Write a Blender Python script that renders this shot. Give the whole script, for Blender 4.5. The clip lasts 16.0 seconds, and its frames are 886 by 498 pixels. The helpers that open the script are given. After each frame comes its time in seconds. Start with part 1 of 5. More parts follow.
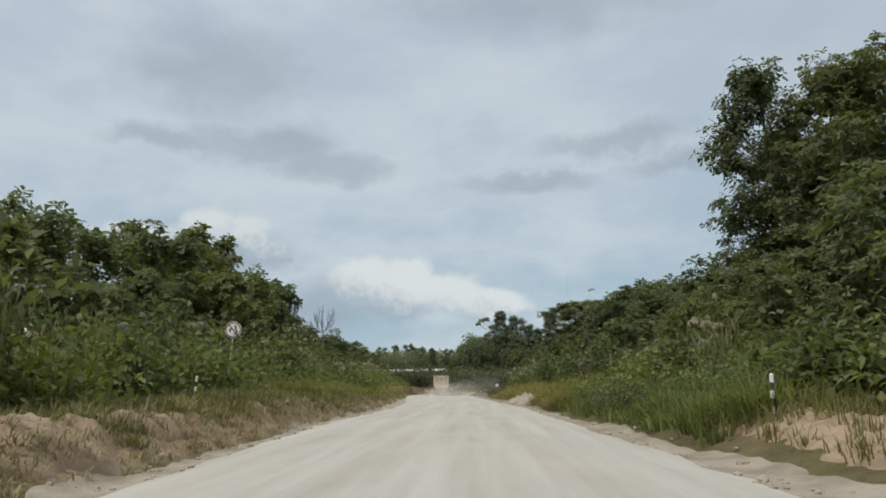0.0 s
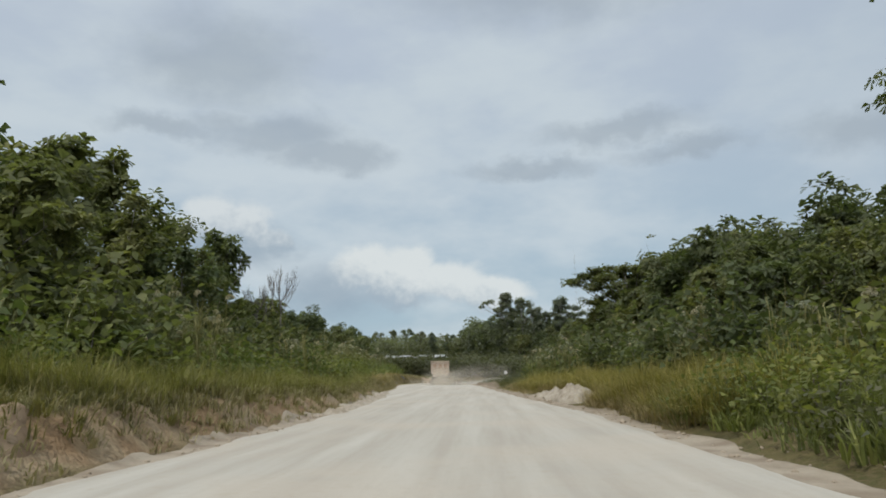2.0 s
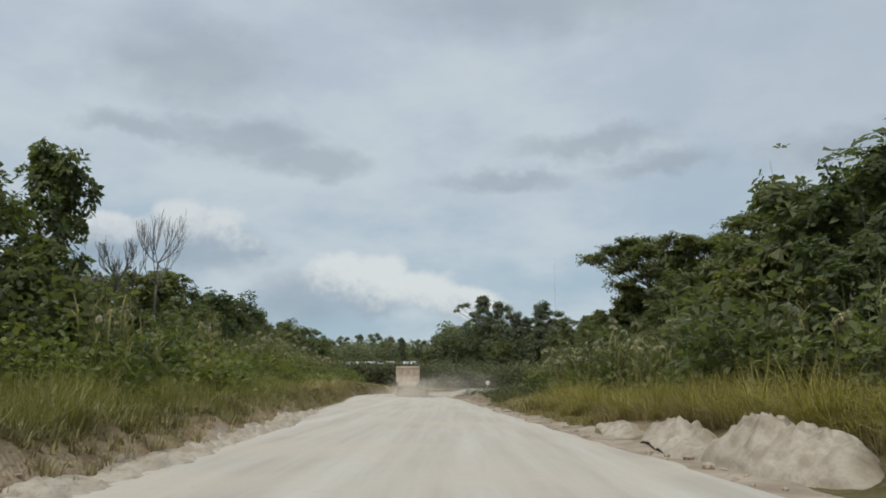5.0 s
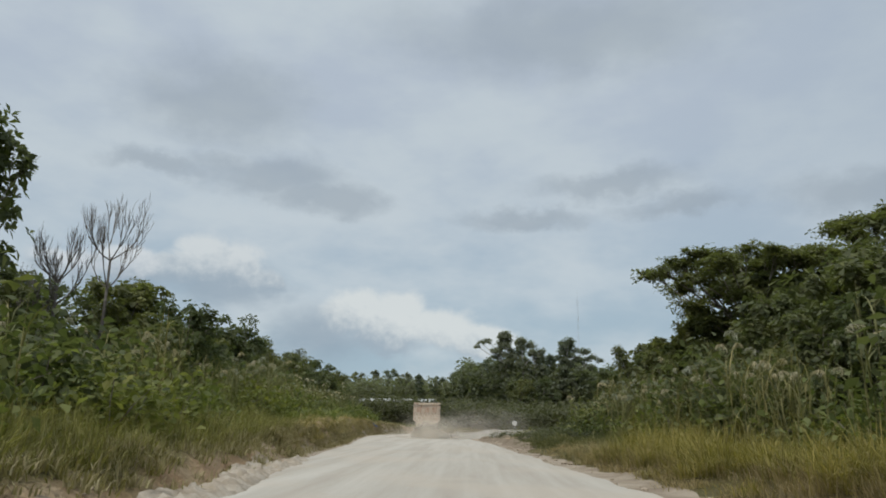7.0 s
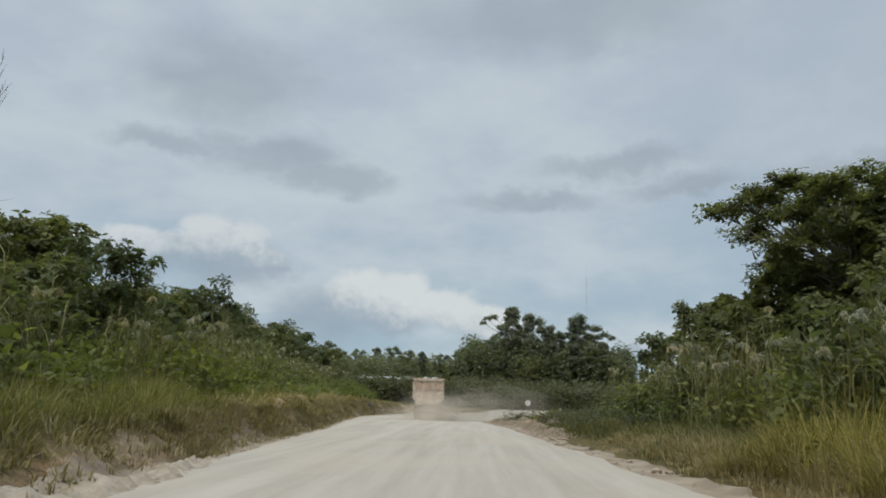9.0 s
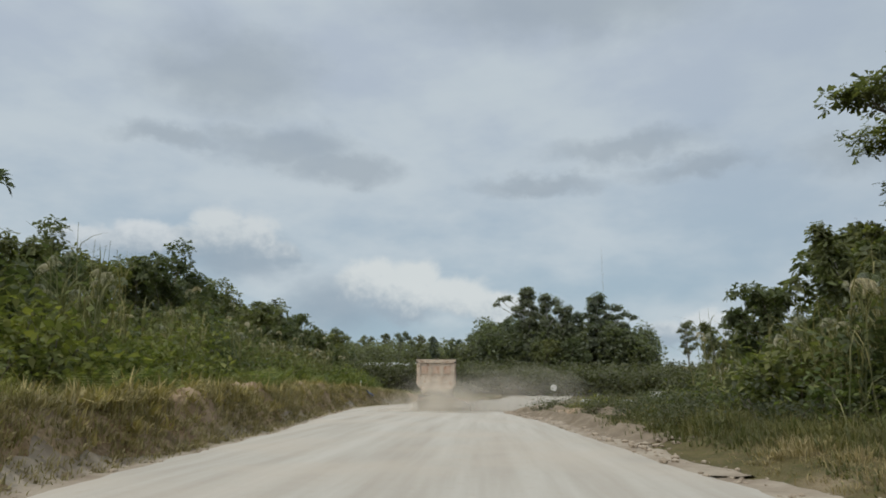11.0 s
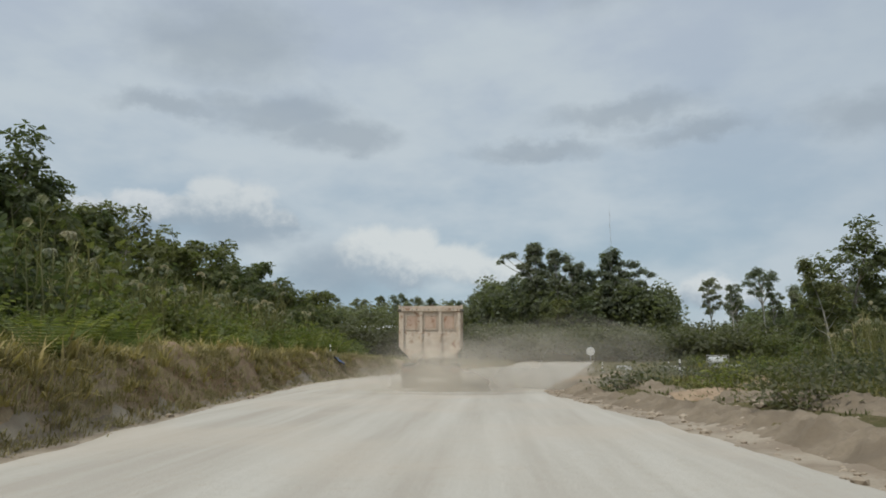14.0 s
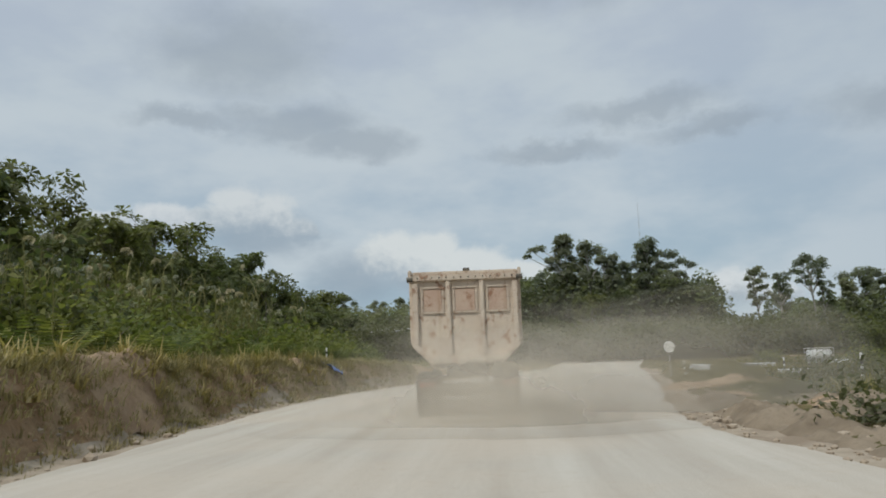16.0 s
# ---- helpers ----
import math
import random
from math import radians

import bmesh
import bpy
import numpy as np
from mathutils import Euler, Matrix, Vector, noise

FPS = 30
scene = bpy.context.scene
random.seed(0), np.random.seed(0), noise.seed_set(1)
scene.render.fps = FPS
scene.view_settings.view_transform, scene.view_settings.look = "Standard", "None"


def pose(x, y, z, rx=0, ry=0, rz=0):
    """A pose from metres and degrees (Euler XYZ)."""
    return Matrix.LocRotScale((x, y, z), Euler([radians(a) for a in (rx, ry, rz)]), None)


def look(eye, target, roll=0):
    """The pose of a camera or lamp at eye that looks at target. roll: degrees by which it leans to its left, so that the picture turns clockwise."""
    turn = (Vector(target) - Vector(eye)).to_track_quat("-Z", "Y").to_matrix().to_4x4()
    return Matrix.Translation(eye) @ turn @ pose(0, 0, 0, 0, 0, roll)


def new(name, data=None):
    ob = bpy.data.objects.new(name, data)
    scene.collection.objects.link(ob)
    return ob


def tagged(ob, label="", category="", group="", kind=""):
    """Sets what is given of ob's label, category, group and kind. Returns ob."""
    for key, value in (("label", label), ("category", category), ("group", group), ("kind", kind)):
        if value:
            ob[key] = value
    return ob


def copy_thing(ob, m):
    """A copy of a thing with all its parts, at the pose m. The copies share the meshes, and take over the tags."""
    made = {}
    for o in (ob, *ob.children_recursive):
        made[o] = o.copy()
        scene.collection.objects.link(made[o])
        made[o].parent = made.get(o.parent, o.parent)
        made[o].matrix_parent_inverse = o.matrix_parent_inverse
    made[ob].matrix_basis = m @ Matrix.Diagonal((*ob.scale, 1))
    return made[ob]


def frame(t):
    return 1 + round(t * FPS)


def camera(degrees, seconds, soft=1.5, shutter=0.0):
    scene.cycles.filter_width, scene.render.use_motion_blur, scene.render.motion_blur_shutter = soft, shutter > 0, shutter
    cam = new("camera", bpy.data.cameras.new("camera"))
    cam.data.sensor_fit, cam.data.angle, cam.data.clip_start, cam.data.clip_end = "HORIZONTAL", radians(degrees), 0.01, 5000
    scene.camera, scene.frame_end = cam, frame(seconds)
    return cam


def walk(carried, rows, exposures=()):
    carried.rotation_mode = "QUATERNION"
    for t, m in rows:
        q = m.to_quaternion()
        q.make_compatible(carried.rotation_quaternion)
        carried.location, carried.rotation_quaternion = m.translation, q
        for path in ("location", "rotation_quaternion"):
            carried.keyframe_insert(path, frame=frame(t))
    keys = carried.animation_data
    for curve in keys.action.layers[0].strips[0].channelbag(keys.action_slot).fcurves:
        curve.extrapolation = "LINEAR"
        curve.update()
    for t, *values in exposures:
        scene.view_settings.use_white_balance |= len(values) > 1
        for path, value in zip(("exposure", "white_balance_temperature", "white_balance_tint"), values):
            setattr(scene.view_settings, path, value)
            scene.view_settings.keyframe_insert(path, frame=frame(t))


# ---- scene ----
cam = camera(62.0, 16.0, soft=1.8)
# seconds, x, y, z, yaw, pitch, roll
PATH = [
    (0.0, 0.0, 0.0, 1.31, 2.7, 10.67, 0.84), (0.5, -0.164, 5.655, 1.31, 2.92, 10.22, 0.68),
    (1.0, -0.331, 11.303, 1.31, 2.6, 9.6, 0.28), (1.5, -0.508, 16.863, 1.31, 2.79, 9.88, 1.1),
    (2.0, -0.689, 22.244, 1.31, 2.84, 9.75, 0.88), (2.5, -0.86, 27.261, 1.31, 2.31, 9.85, 0.65),
    (3.0, -1.01, 31.858, 1.31, 1.64, 9.66, 0.0), (3.5, -1.137, 36.057, 1.31, 1.06, 9.87, -0.45),
    (4.0, -1.256, 39.943, 1.31, 0.62, 10.0, -0.1), (6.5, -2.293, 52.325, 1.31, 0.71, 12.63, -0.74),
    (7.0, -2.43, 55.287, 1.31, 1.82, 13.41, -1.13), (7.5, -2.538, 58.144, 1.31, 3.03, 13.22, -0.38),
    (8.0, -2.629, 60.955, 1.31, 3.41, 13.02, -0.51), (8.5, -2.737, 63.9, 1.31, 3.16, 12.72, -0.95),
    (9.0, -2.856, 66.957, 1.31, 2.11, 11.88, -1.45), (9.5, -2.985, 70.101, 1.31, 2.16, 11.15, -1.38),
    (12.0, -3.376, 85.802, 1.31, 3.58, 10.65, 0.27), (12.5, -3.561, 89.16, 1.31, 2.8, 10.08, -0.65),
    (13.0, -3.762, 92.529, 1.31, 2.77, 9.47, -0.44), (13.5, -3.991, 95.867, 1.31, 3.05, 8.78, 0.01),
    (14.0, -4.246, 99.234, 1.31, 3.12, 8.33, 0.28), (14.5, -4.523, 102.577, 1.31, 3.43, 8.63, 0.95),
    (15.0, -4.825, 105.889, 1.31, 3.87, 8.64, 1.12), (15.5, -5.148, 109.18, 1.31, 4.37, 9.03, 1.32),
    (16.0, -5.484, 112.42, 1.31, 4.93, 8.65, 1.95)]
walk(cam, [(t, pose(x, y, z, 90 + p, r, w)) for t, x, y, z, w, p, r in PATH], exposures=((0.0, 0.1, 6480, 7.5), (4.0, 0.08, 6480, 7.5), (8.0, 0.0, 6480, 7.5), (16.0, -0.02, 6480, 7.5)))

# ---- light: a bright overcast day ----
SUN_EL, SUN_AZ = 58.0, -150.0      # degrees; azimuth from +y towards +x


class Nodes:
    """Short hand for building node trees."""

    def __init__(self, tree):
        self.tree = tree
        tree.nodes.clear()

    def add(self, kind, **values):
        n = self.tree.nodes.new(kind)
        for key, value in values.items():
            if key in n.inputs:
                self.put(n.inputs[key], value)
        return n

    def put(self, socket, value):
        if hasattr(value, "is_output"):
            self.tree.links.new(value, socket)
        else:
            socket.default_value = value

    def math(self, op, a, b=0.0, clamp=False):
        n = self.tree.nodes.new("ShaderNodeMath")
        n.operation, n.use_clamp = op, clamp
        self.put(n.inputs[0], a)
        self.put(n.inputs[1], b)
        return n.outputs[0]

    def step(self, x, lo, hi, to_lo=0.0, to_hi=1.0):
        n = self.tree.nodes.new("ShaderNodeMapRange")
        n.interpolation_type = "SMOOTHSTEP"
        for i, v in enumerate((x, lo, hi, to_lo, to_hi)):
            self.put(n.inputs[i], v)
        return n.outputs[0]

    def mix(self, f, a, b, op="MIX"):
        n = self.tree.nodes.new("ShaderNodeMix")
        n.data_type, n.blend_type = "RGBA", op
        self.put(n.inputs[0], f)
        for i, v in ((6, a), (7, b)):
            self.put(n.inputs[i], v if hasattr(v, "is_output") else (*v, 1.0))
        return n.outputs[2]

    def noise(self, vec, scale, detail=3.0, rough=0.55, distort=0.0):
        n = self.add("ShaderNodeTexNoise", Scale=scale, Detail=detail, Roughness=rough, Distortion=distort)
        if vec is not None:
            self.put(n.inputs["Vector"], vec)
        return n.outputs[0]

    def mapping(self, vec, scale=(1, 1, 1), loc=(0, 0, 0)):
        n = self.add("ShaderNodeMapping", Scale=scale, Location=loc)
        self.put(n.inputs["Vector"], vec)
        return n.outputs[0]


world = bpy.data.worlds.new("overcast_sky")
scene.world = world
world.use_nodes = True
W = Nodes(world.node_tree)
way = W.add("ShaderNodeTexCoord").outputs["Generated"]
sep = W.add("ShaderNodeSeparateXYZ")
W.put(sep.inputs[0], way)
up = sep.outputs[2]
az = W.math("MULTIPLY", W.math("ARCTAN2", sep.outputs[0], sep.outputs[1]), 57.2958)
el = W.math("MULTIPLY", W.math("ARCSINE", up), 57.2958)
# cloud warp, so that no edge is a clean curve
wide = W.mapping(way, (1.0, 1.0, 1.8))
warp_a = W.math("SUBTRACT", W.noise(wide, 7.0, 5.0, 0.6), 0.5)
warp_b = W.math("SUBTRACT", W.noise(W.mapping(wide, loc=(4, 2, 7)), 7.0, 5.0, 0.6), 0.5)
puff = W.math("SUBTRACT", W.noise(W.mapping(way, (1, 1, 1.3), (1, 5, 2)), 15.0, 6.0, 0.55), 0.5)
az_w = W.math("ADD", az, W.math("MULTIPLY", warp_a, 9.0))
el_w = W.math("ADD", el, W.math("MULTIPLY", warp_b, 4.0))
fine_puff = W.math("SUBTRACT", W.noise(W.mapping(way, (1, 1, 1.2), (7, 3, 1)), 48.0, 5.0, 0.6), 0.5)
swell = W.math("ADD", W.math("MULTIPLY", puff, 2.6), W.math("MULTIPLY", fine_puff, 1.3))
side_puff = W.math("SUBTRACT", W.noise(W.mapping(way, (1, 1, 1.3), (9, 2, 6)), 17.0, 6.0, 0.58), 0.5)
az_p = W.math("ADD", az, W.math("MULTIPLY", side_puff, 4.2))
el_p = W.math("ADD", el, W.math("MULTIPLY", swell, 0.75))


def blob(a, e, a0, e0, wa, we, soft_from=1.0, soft_to=0.2):
    """A patch of sky round azimuth a0 and elevation e0: 1 inside, 0 outside."""
    da = W.math("DIVIDE", W.math("SUBTRACT", a, a0), wa)
    de = W.math("DIVIDE", W.math("SUBTRACT", e, e0), we)
    d = W.math("SQRT", W.math("ADD", W.math("MULTIPLY", da, da), W.math("MULTIPLY", de, de)))
    return W.step(d, soft_from, soft_to)


def widest(parts):
    total = parts[0]
    for p in parts[1:]:
        total = W.math("MAXIMUM", total, p)
    return total


sky = W.add("ShaderNodeTexSky")
sky.sky_type, sky.sun_disc = "NISHITA", False
sky.sun_elevation, sky.sun_rotation = radians(SUN_EL), radians(SUN_AZ)
clear = W.mix(1.0, sky.outputs[0], (0.085, 0.085, 0.085), "MULTIPLY")
veil = W.mix(W.step(el, 2.0, 26.0), (0.36, 0.47, 0.56), (0.47, 0.53, 0.62))
veil = W.mix(W.step(W.noise(W.mapping(way, (1, 1, 2.2), (3, 1, 0)), 4.0, 5.0, 0.55), 0.36, 0.66), veil, (0.56, 0.62, 0.67))
veil = W.mix(W.step(az, 8.0, 36.0, 0.0, 0.45), veil, (0.38, 0.45, 0.54))
cover = W.mix(0.9, clear, veil)
az_g = W.math("ADD", az_w, W.math("MULTIPLY", swell, 1.6))
el_g = W.math("ADD", el_w, W.math("MULTIPLY", W.math("ADD", W.math("MULTIPLY", puff, -2.4), fine_puff), 1.0))
grey = widest([blob(az_g, el_g, -15.2, 18.7, 7.6, 2.2, 1.1, 0.3), blob(az_g, el_g, -11.6, 17.1, 6.0, 1.9, 1.1, 0.35),
               blob(az_g, el_g, -20.5, 23.4, 9.5, 4.0, 1.1, 0.2), blob(az_g, el_g, 11.8, 18.3, 8.0, 1.4, 1.1, 0.2),
               blob(az_g, el_g, 4.6, 16.1, 7.0, 1.1, 1.1, 0.2), blob(az_g, el_g, 16.5, 16.3, 6.0, 1.2, 1.1, 0.2), blob(az_g, el_g, 7.5, 29.5, 19.0, 4.6, 1.1, 0.2),
               blob(az_g, el_g, 28.5, 16.0, 7.0, 2.2, 1.1, 0.2), blob(az_g, el_g, -24.0, 18.4, 7.0, 1.1, 1.1, 0.2)])
cover = W.mix(W.math("MULTIPLY", grey, 0.55), cover, (0.29, 0.34, 0.40))
base = widest([blob(az_w, el_w, -19.0, 9.6, 6.5, 2.6), blob(az_w, el_w, -12.0, 6.6, 6.0, 3.4), blob(az_w, el_w, -25.5, 9.4, 4.5, 2.0)])
cover = W.mix(W.math("MULTIPLY", base, 0.7), cover, (0.28, 0.35, 0.43))


def heap(lobes, floor_el, slope, pale):
    """A heaped cloud: lobes (azimuth, elevation, half width, half height), sunlit on top and grey towards its base."""
    mask = widest([blob(az_p, el_p, a0, e0, wa, we, 1.0, 0.55) for a0, e0, wa, we in lobes])
    lift = W.math("SUBTRACT", W.math("SUBTRACT", el_p, floor_el), W.math("MULTIPLY", W.math("SUBTRACT", az, lobes[0][0]), slope))
    lift = W.math("ADD", lift, W.math("MULTIPLY", fine_puff, 2.4))
    tone = W.mix(W.step(lift, -0.2, 2.6), (0.34, 0.41, 0.485), pale)
    solid = W.math("MULTIPLY", mask, W.step(lift, -2.4, 0.6))
    return W.mix(W.math("MULTIPLY", solid, 0.9), cover, tone)


cover = heap(((-20.4, 11.7, 2.7, 2.5), (-17.6, 11.3, 2.5, 2.2), (-22.6, 10.6, 2.0, 1.5), (-15.6, 10.2, 1.6, 1.5)), 9.8, 0.0, (0.62, 0.655, 0.68))
cover = heap(((-25.6, 10.9, 3.0, 1.6), (-29.5, 10.4, 3.6, 1.3)), 9.2, 0.0, (0.64, 0.67, 0.70))
cover = heap(((-8.6, 8.2, 3.4, 2.2), (-5.4, 8.2, 3.2, 2.3), (-2.2, 7.3, 3.4, 2.0), (1.0, 6.3, 3.4, 1.7), (-6.5, 6.4, 3.6, 2.0)), 6.1, -0.2, (0.66, 0.69, 0.70))
cover = heap(((16.6, 4.6, 2.2, 1.7), (13.4, 4.1, 2.8, 1.5), (19.4, 3.9, 2.0, 1.2)), 3.2, -0.1, (0.66, 0.69, 0.71))
# an overcast sky is brighter overhead
overhead = W.step(el, 32.0, 80.0, 1.0, 2.1)
back = W.add("ShaderNodeBackground")
W.put(back.inputs["Color"], cover)
W.put(back.inputs["Strength"], overhead)
W.put(W.add("ShaderNodeOutputWorld").inputs["Surface"], back.outputs[0])

lamp = bpy.data.lights.new("sun", "SUN")
lamp.energy, lamp.angle, lamp.color = 2.2, radians(10), (1.0, 0.965, 0.91)
sun = new("sun", lamp)
ca = math.cos(radians(SUN_EL))
sun_dir = Vector((ca * math.sin(radians(SUN_AZ)), ca * math.cos(radians(SUN_AZ)), math.sin(radians(SUN_EL))))
sun.matrix_world = look(sun_dir * 100, (0, 0, 0))
scene.view_settings.exposure = 0.0


# ---- materials ----
def material(name):
    m = bpy.data.materials.new(name)
    m.use_nodes = True
    return m, Nodes(m.node_tree)


def finish(N, colour, rough=0.8, bump=None, bump_strength=0.3, bump_dist=0.05, metal=0.0, spec=0.3):
    p = N.add("ShaderNodeBsdfPrincipled", Roughness=rough, Metallic=metal)
    N.put(p.inputs["Base Color"], colour if hasattr(colour, "is_output") else (*colour, 1.0))
    N.put(p.inputs["Specular IOR Level"], spec)
    if bump is not None:
        b = N.add("ShaderNodeBump", Strength=bump_strength, Distance=bump_dist)
        N.put(b.inputs["Height"], bump)
        N.put(p.inputs["Normal"], b.outputs[0])
    out = N.add("ShaderNodeOutputMaterial")
    N.put(out.inputs["Surface"], p.outputs[0])
    return p, out


def leaf_material(name, dark, mid, bright, thin=0.42, rough=0.5):
    m, N = material(name)
    isl = N.add("ShaderNodeNewGeometry").outputs["Random Per Island"]
    ob = N.add("ShaderNodeObjectInfo").outputs["Random"]
    pos = N.add("ShaderNodeTexCoord").outputs["Object"]
    c = N.mix(N.step(isl, 0.0, 0.7), dark, mid)
    c = N.mix(N.step(isl, 0.72, 1.0, 0.0, 0.75), c, bright)
    c = N.mix(N.step(N.noise(pos, 0.35, 2.0), 0.4, 0.7, 0.0, 0.35), c, bright)
    tone = N.mix(ob, (0.72, 0.82, 0.78), (1.2, 1.1, 0.9))
    c = N.mix(1.0, c, tone, "MULTIPLY")
    # a film of road dust, thicker on some sprays
    c = N.mix(N.step(N.noise(pos, 0.9, 3.0), 0.3, 0.7, 0.06, 0.2), c, (0.30, 0.275, 0.21))
    p, out = finish(N, c, rough + 0.15, spec=0.14)
    t = N.add("ShaderNodeBsdfTranslucent")
    N.put(t.inputs["Color"], N.mix(1.0, c, (1.15, 1.25, 0.6), "MULTIPLY"))
    s = N.add("ShaderNodeMixShader")
    N.put(s.inputs[0], thin)
    N.put(s.inputs[1], p.outputs[0])
    N.put(s.inputs[2], t.outputs[0])
    N.put(out.inputs["Surface"], s.outputs[0])
    return m


def plain_material(name, a, b, scale=3.0, rough=0.7, metal=0.0, fine=30.0, bump=0.15, spec=0.3):
    m, N = material(name)
    pos = N.add("ShaderNodeTexCoord").outputs["Object"]
    c = N.mix(N.step(N.noise(pos, scale, 4.0), 0.35, 0.68), a, b)
    c = N.mix(N.step(N.noise(pos, fine, 3.0), 0.4, 0.75, 0.0, 0.35), c, tuple(v * 0.6 for v in a))
    finish(N, c, rough, N.noise(pos, fine, 4.0), bump, 0.02, metal, spec)
    return m


def ground_material():
    m, N = material("earth_and_litter")
    pos = N.add("ShaderNodeTexCoord").outputs["Object"]
    big, mid_, fine = N.noise(pos, 0.12, 4.0), N.noise(pos, 0.9, 4.0), N.noise(pos, 9.0, 5.0)
    nz = N.add("ShaderNodeSeparateXYZ")
    N.put(nz.inputs[0], N.add("ShaderNodeNewGeometry").outputs["Normal"])
    steep = N.step(nz.outputs[2], 0.97, 0.8)
    soil = N.mix(N.step(mid_, 0.35, 0.65), (0.32, 0.205, 0.118), (0.42, 0.315, 0.20))
    soil = N.mix(N.step(big, 0.5, 0.68, 0.0, 0.6), soil, (0.46, 0.38, 0.27))
    litter = N.mix(N.step(mid_, 0.38, 0.62), (0.08, 0.078, 0.03), (0.13, 0.112, 0.047))
    litter = N.mix(N.step(fine, 0.45, 0.7, 0.0, 0.6), litter, (0.18, 0.145, 0.078))
    c = N.mix(N.math("MAXIMUM", N.math("MULTIPLY", steep, 0.85), N.step(big, 0.56, 0.66, 0.0, 0.6)), litter, soil)
    c = N.mix(N.step(fine, 0.3, 0.7, 0.0, 0.35), c, (0.13, 0.085, 0.05))
    finish(N, c, 0.95, N.math("ADD", fine, mid_), 0.9, 0.12, spec=0.1)
    return m


def road_material():
    m, N = material("pale_compacted_sand")
    pos = N.add("ShaderNodeTexCoord").outputs["Object"]
    lanes = N.noise(N.mapping(pos, (1.0, 0.045, 1.0)), 1.3, 4.0, 0.6)
    big, fine, grit = N.noise(pos, 0.22, 4.0), N.noise(pos, 4.0, 6.0, 0.7), N.noise(pos, 45.0, 3.0)
    c = N.mix(N.step(lanes, 0.25, 0.8), (0.365, 0.325, 0.27), (0.485, 0.455, 0.395))
    c = N.mix(N.step(big, 0.42, 0.68, 0.0, 0.6), c, (0.46, 0.40, 0.325))
    c = N.mix(N.step(fine, 0.5, 0.78, 0.0, 0.5), c, (0.38, 0.315, 0.24))
    c = N.mix(N.step(grit, 0.55, 0.8, 0.0, 0.35), c, (0.32, 0.26, 0.20))
    finish(N, c, 0.95, N.math("ADD", N.math("MULTIPLY", grit, 0.4), N.math("ADD", fine, lanes)), 0.55, 0.05, spec=0.12)
    return m


GROUND, ROAD = ground_material(), road_material()
SAND = plain_material("loose_pale_sand", (0.40, 0.35, 0.28), (0.28, 0.23, 0.17), 2.6, 0.95, fine=16, bump=0.9, spec=0.1)
SHOULDER = plain_material("sandy_gravel", (0.35, 0.295, 0.225), (0.23, 0.18, 0.13), 0.9, 0.95, fine=14, bump=0.9, spec=0.1)
CLOD = plain_material("dug_earth", (0.34, 0.25, 0.165), (0.24, 0.165, 0.105), 1.5, 0.95, fine=12, bump=0.9, spec=0.1)
BERM = plain_material("graded_earth", (0.245, 0.196, 0.14), (0.17, 0.134, 0.095), 1.2, 0.95, fine=12, bump=0.9, spec=0.1)
STONE = plain_material("dusty_stone", (0.30, 0.24, 0.175), (0.39, 0.325, 0.25), 3.0, 0.95, fine=15, bump=0.6, spec=0.1)
BARK = plain_material("grey_bark", (0.16, 0.135, 0.105), (0.29, 0.26, 0.22), 1.6, 0.9, fine=12, bump=0.6, spec=0.15)
PALE_BARK = plain_material("pale_bark", (0.38, 0.36, 0.31), (0.52, 0.50, 0.45), 1.2, 0.85, fine=10, bump=0.4, spec=0.15)
DEAD_WOOD = plain_material("weathered_dead_wood", (0.13, 0.115, 0.10), (0.22, 0.20, 0.175), 1.6, 0.9, fine=12, bump=0.4, spec=0.1)
LEAF = leaf_material("broad_leaves", (0.058, 0.072, 0.030), (0.115, 0.132, 0.050), (0.25, 0.26, 0.095))
LEAF_DEEP = leaf_material("dark_leaves", (0.058, 0.074, 0.036), (0.098, 0.118, 0.052), (0.165, 0.182, 0.074))
# far foliage: distance haze is painted in as a paler, greyer leaf colour
LEAF_FAR_HAZE = leaf_material("haze_paled_leaves", (0.13, 0.15, 0.12), (0.17, 0.19, 0.15), (0.21, 0.23, 0.175), 0.5)
# scrub of the clearing: green dulled to grey to paint in haze
LEAF_SCRUB_HAZE = leaf_material("haze_greyed_scrub_leaves", (0.058, 0.066, 0.042), (0.088, 0.096, 0.060), (0.125, 0.13, 0.08))
LEAF_FRESH = leaf_material("fresh_shrub_leaves", (0.075, 0.10, 0.03), (0.145, 0.172, 0.05), (0.26, 0.265, 0.085))
GRASS = leaf_material("tall_green_grass", (0.125, 0.12, 0.036), (0.235, 0.215, 0.062), (0.39, 0.335, 0.13), 0.35, 0.6)
DRY_GRASS = leaf_material("dry_grass", (0.20, 0.155, 0.085), (0.33, 0.265, 0.155), (0.47, 0.40, 0.26), 0.25, 0.8)
OLIVE_GRASS = leaf_material("half_dry_grass", (0.085, 0.085, 0.032), (0.15, 0.14, 0.05), (0.25, 0.22, 0.095), 0.3, 0.7)
STRAW = leaf_material("strap_leaves", (0.19, 0.165, 0.075), (0.30, 0.26, 0.13), (0.44, 0.385, 0.23), 0.3, 0.7)
CANE = leaf_material("reed_cane", (0.12, 0.13, 0.045), (0.22, 0.21, 0.09), (0.34, 0.30, 0.16), 0.2, 0.7)
PLUME = leaf_material("reed_plume", (0.38, 0.35, 0.30), (0.48, 0.45, 0.39), (0.58, 0.55, 0.49), 0.35, 0.9)
WHITE_PAINT = plain_material("dusty_white_paint", (0.66, 0.64, 0.58), (0.74, 0.73, 0.69), 6.0, 0.6, fine=40, bump=0.05)
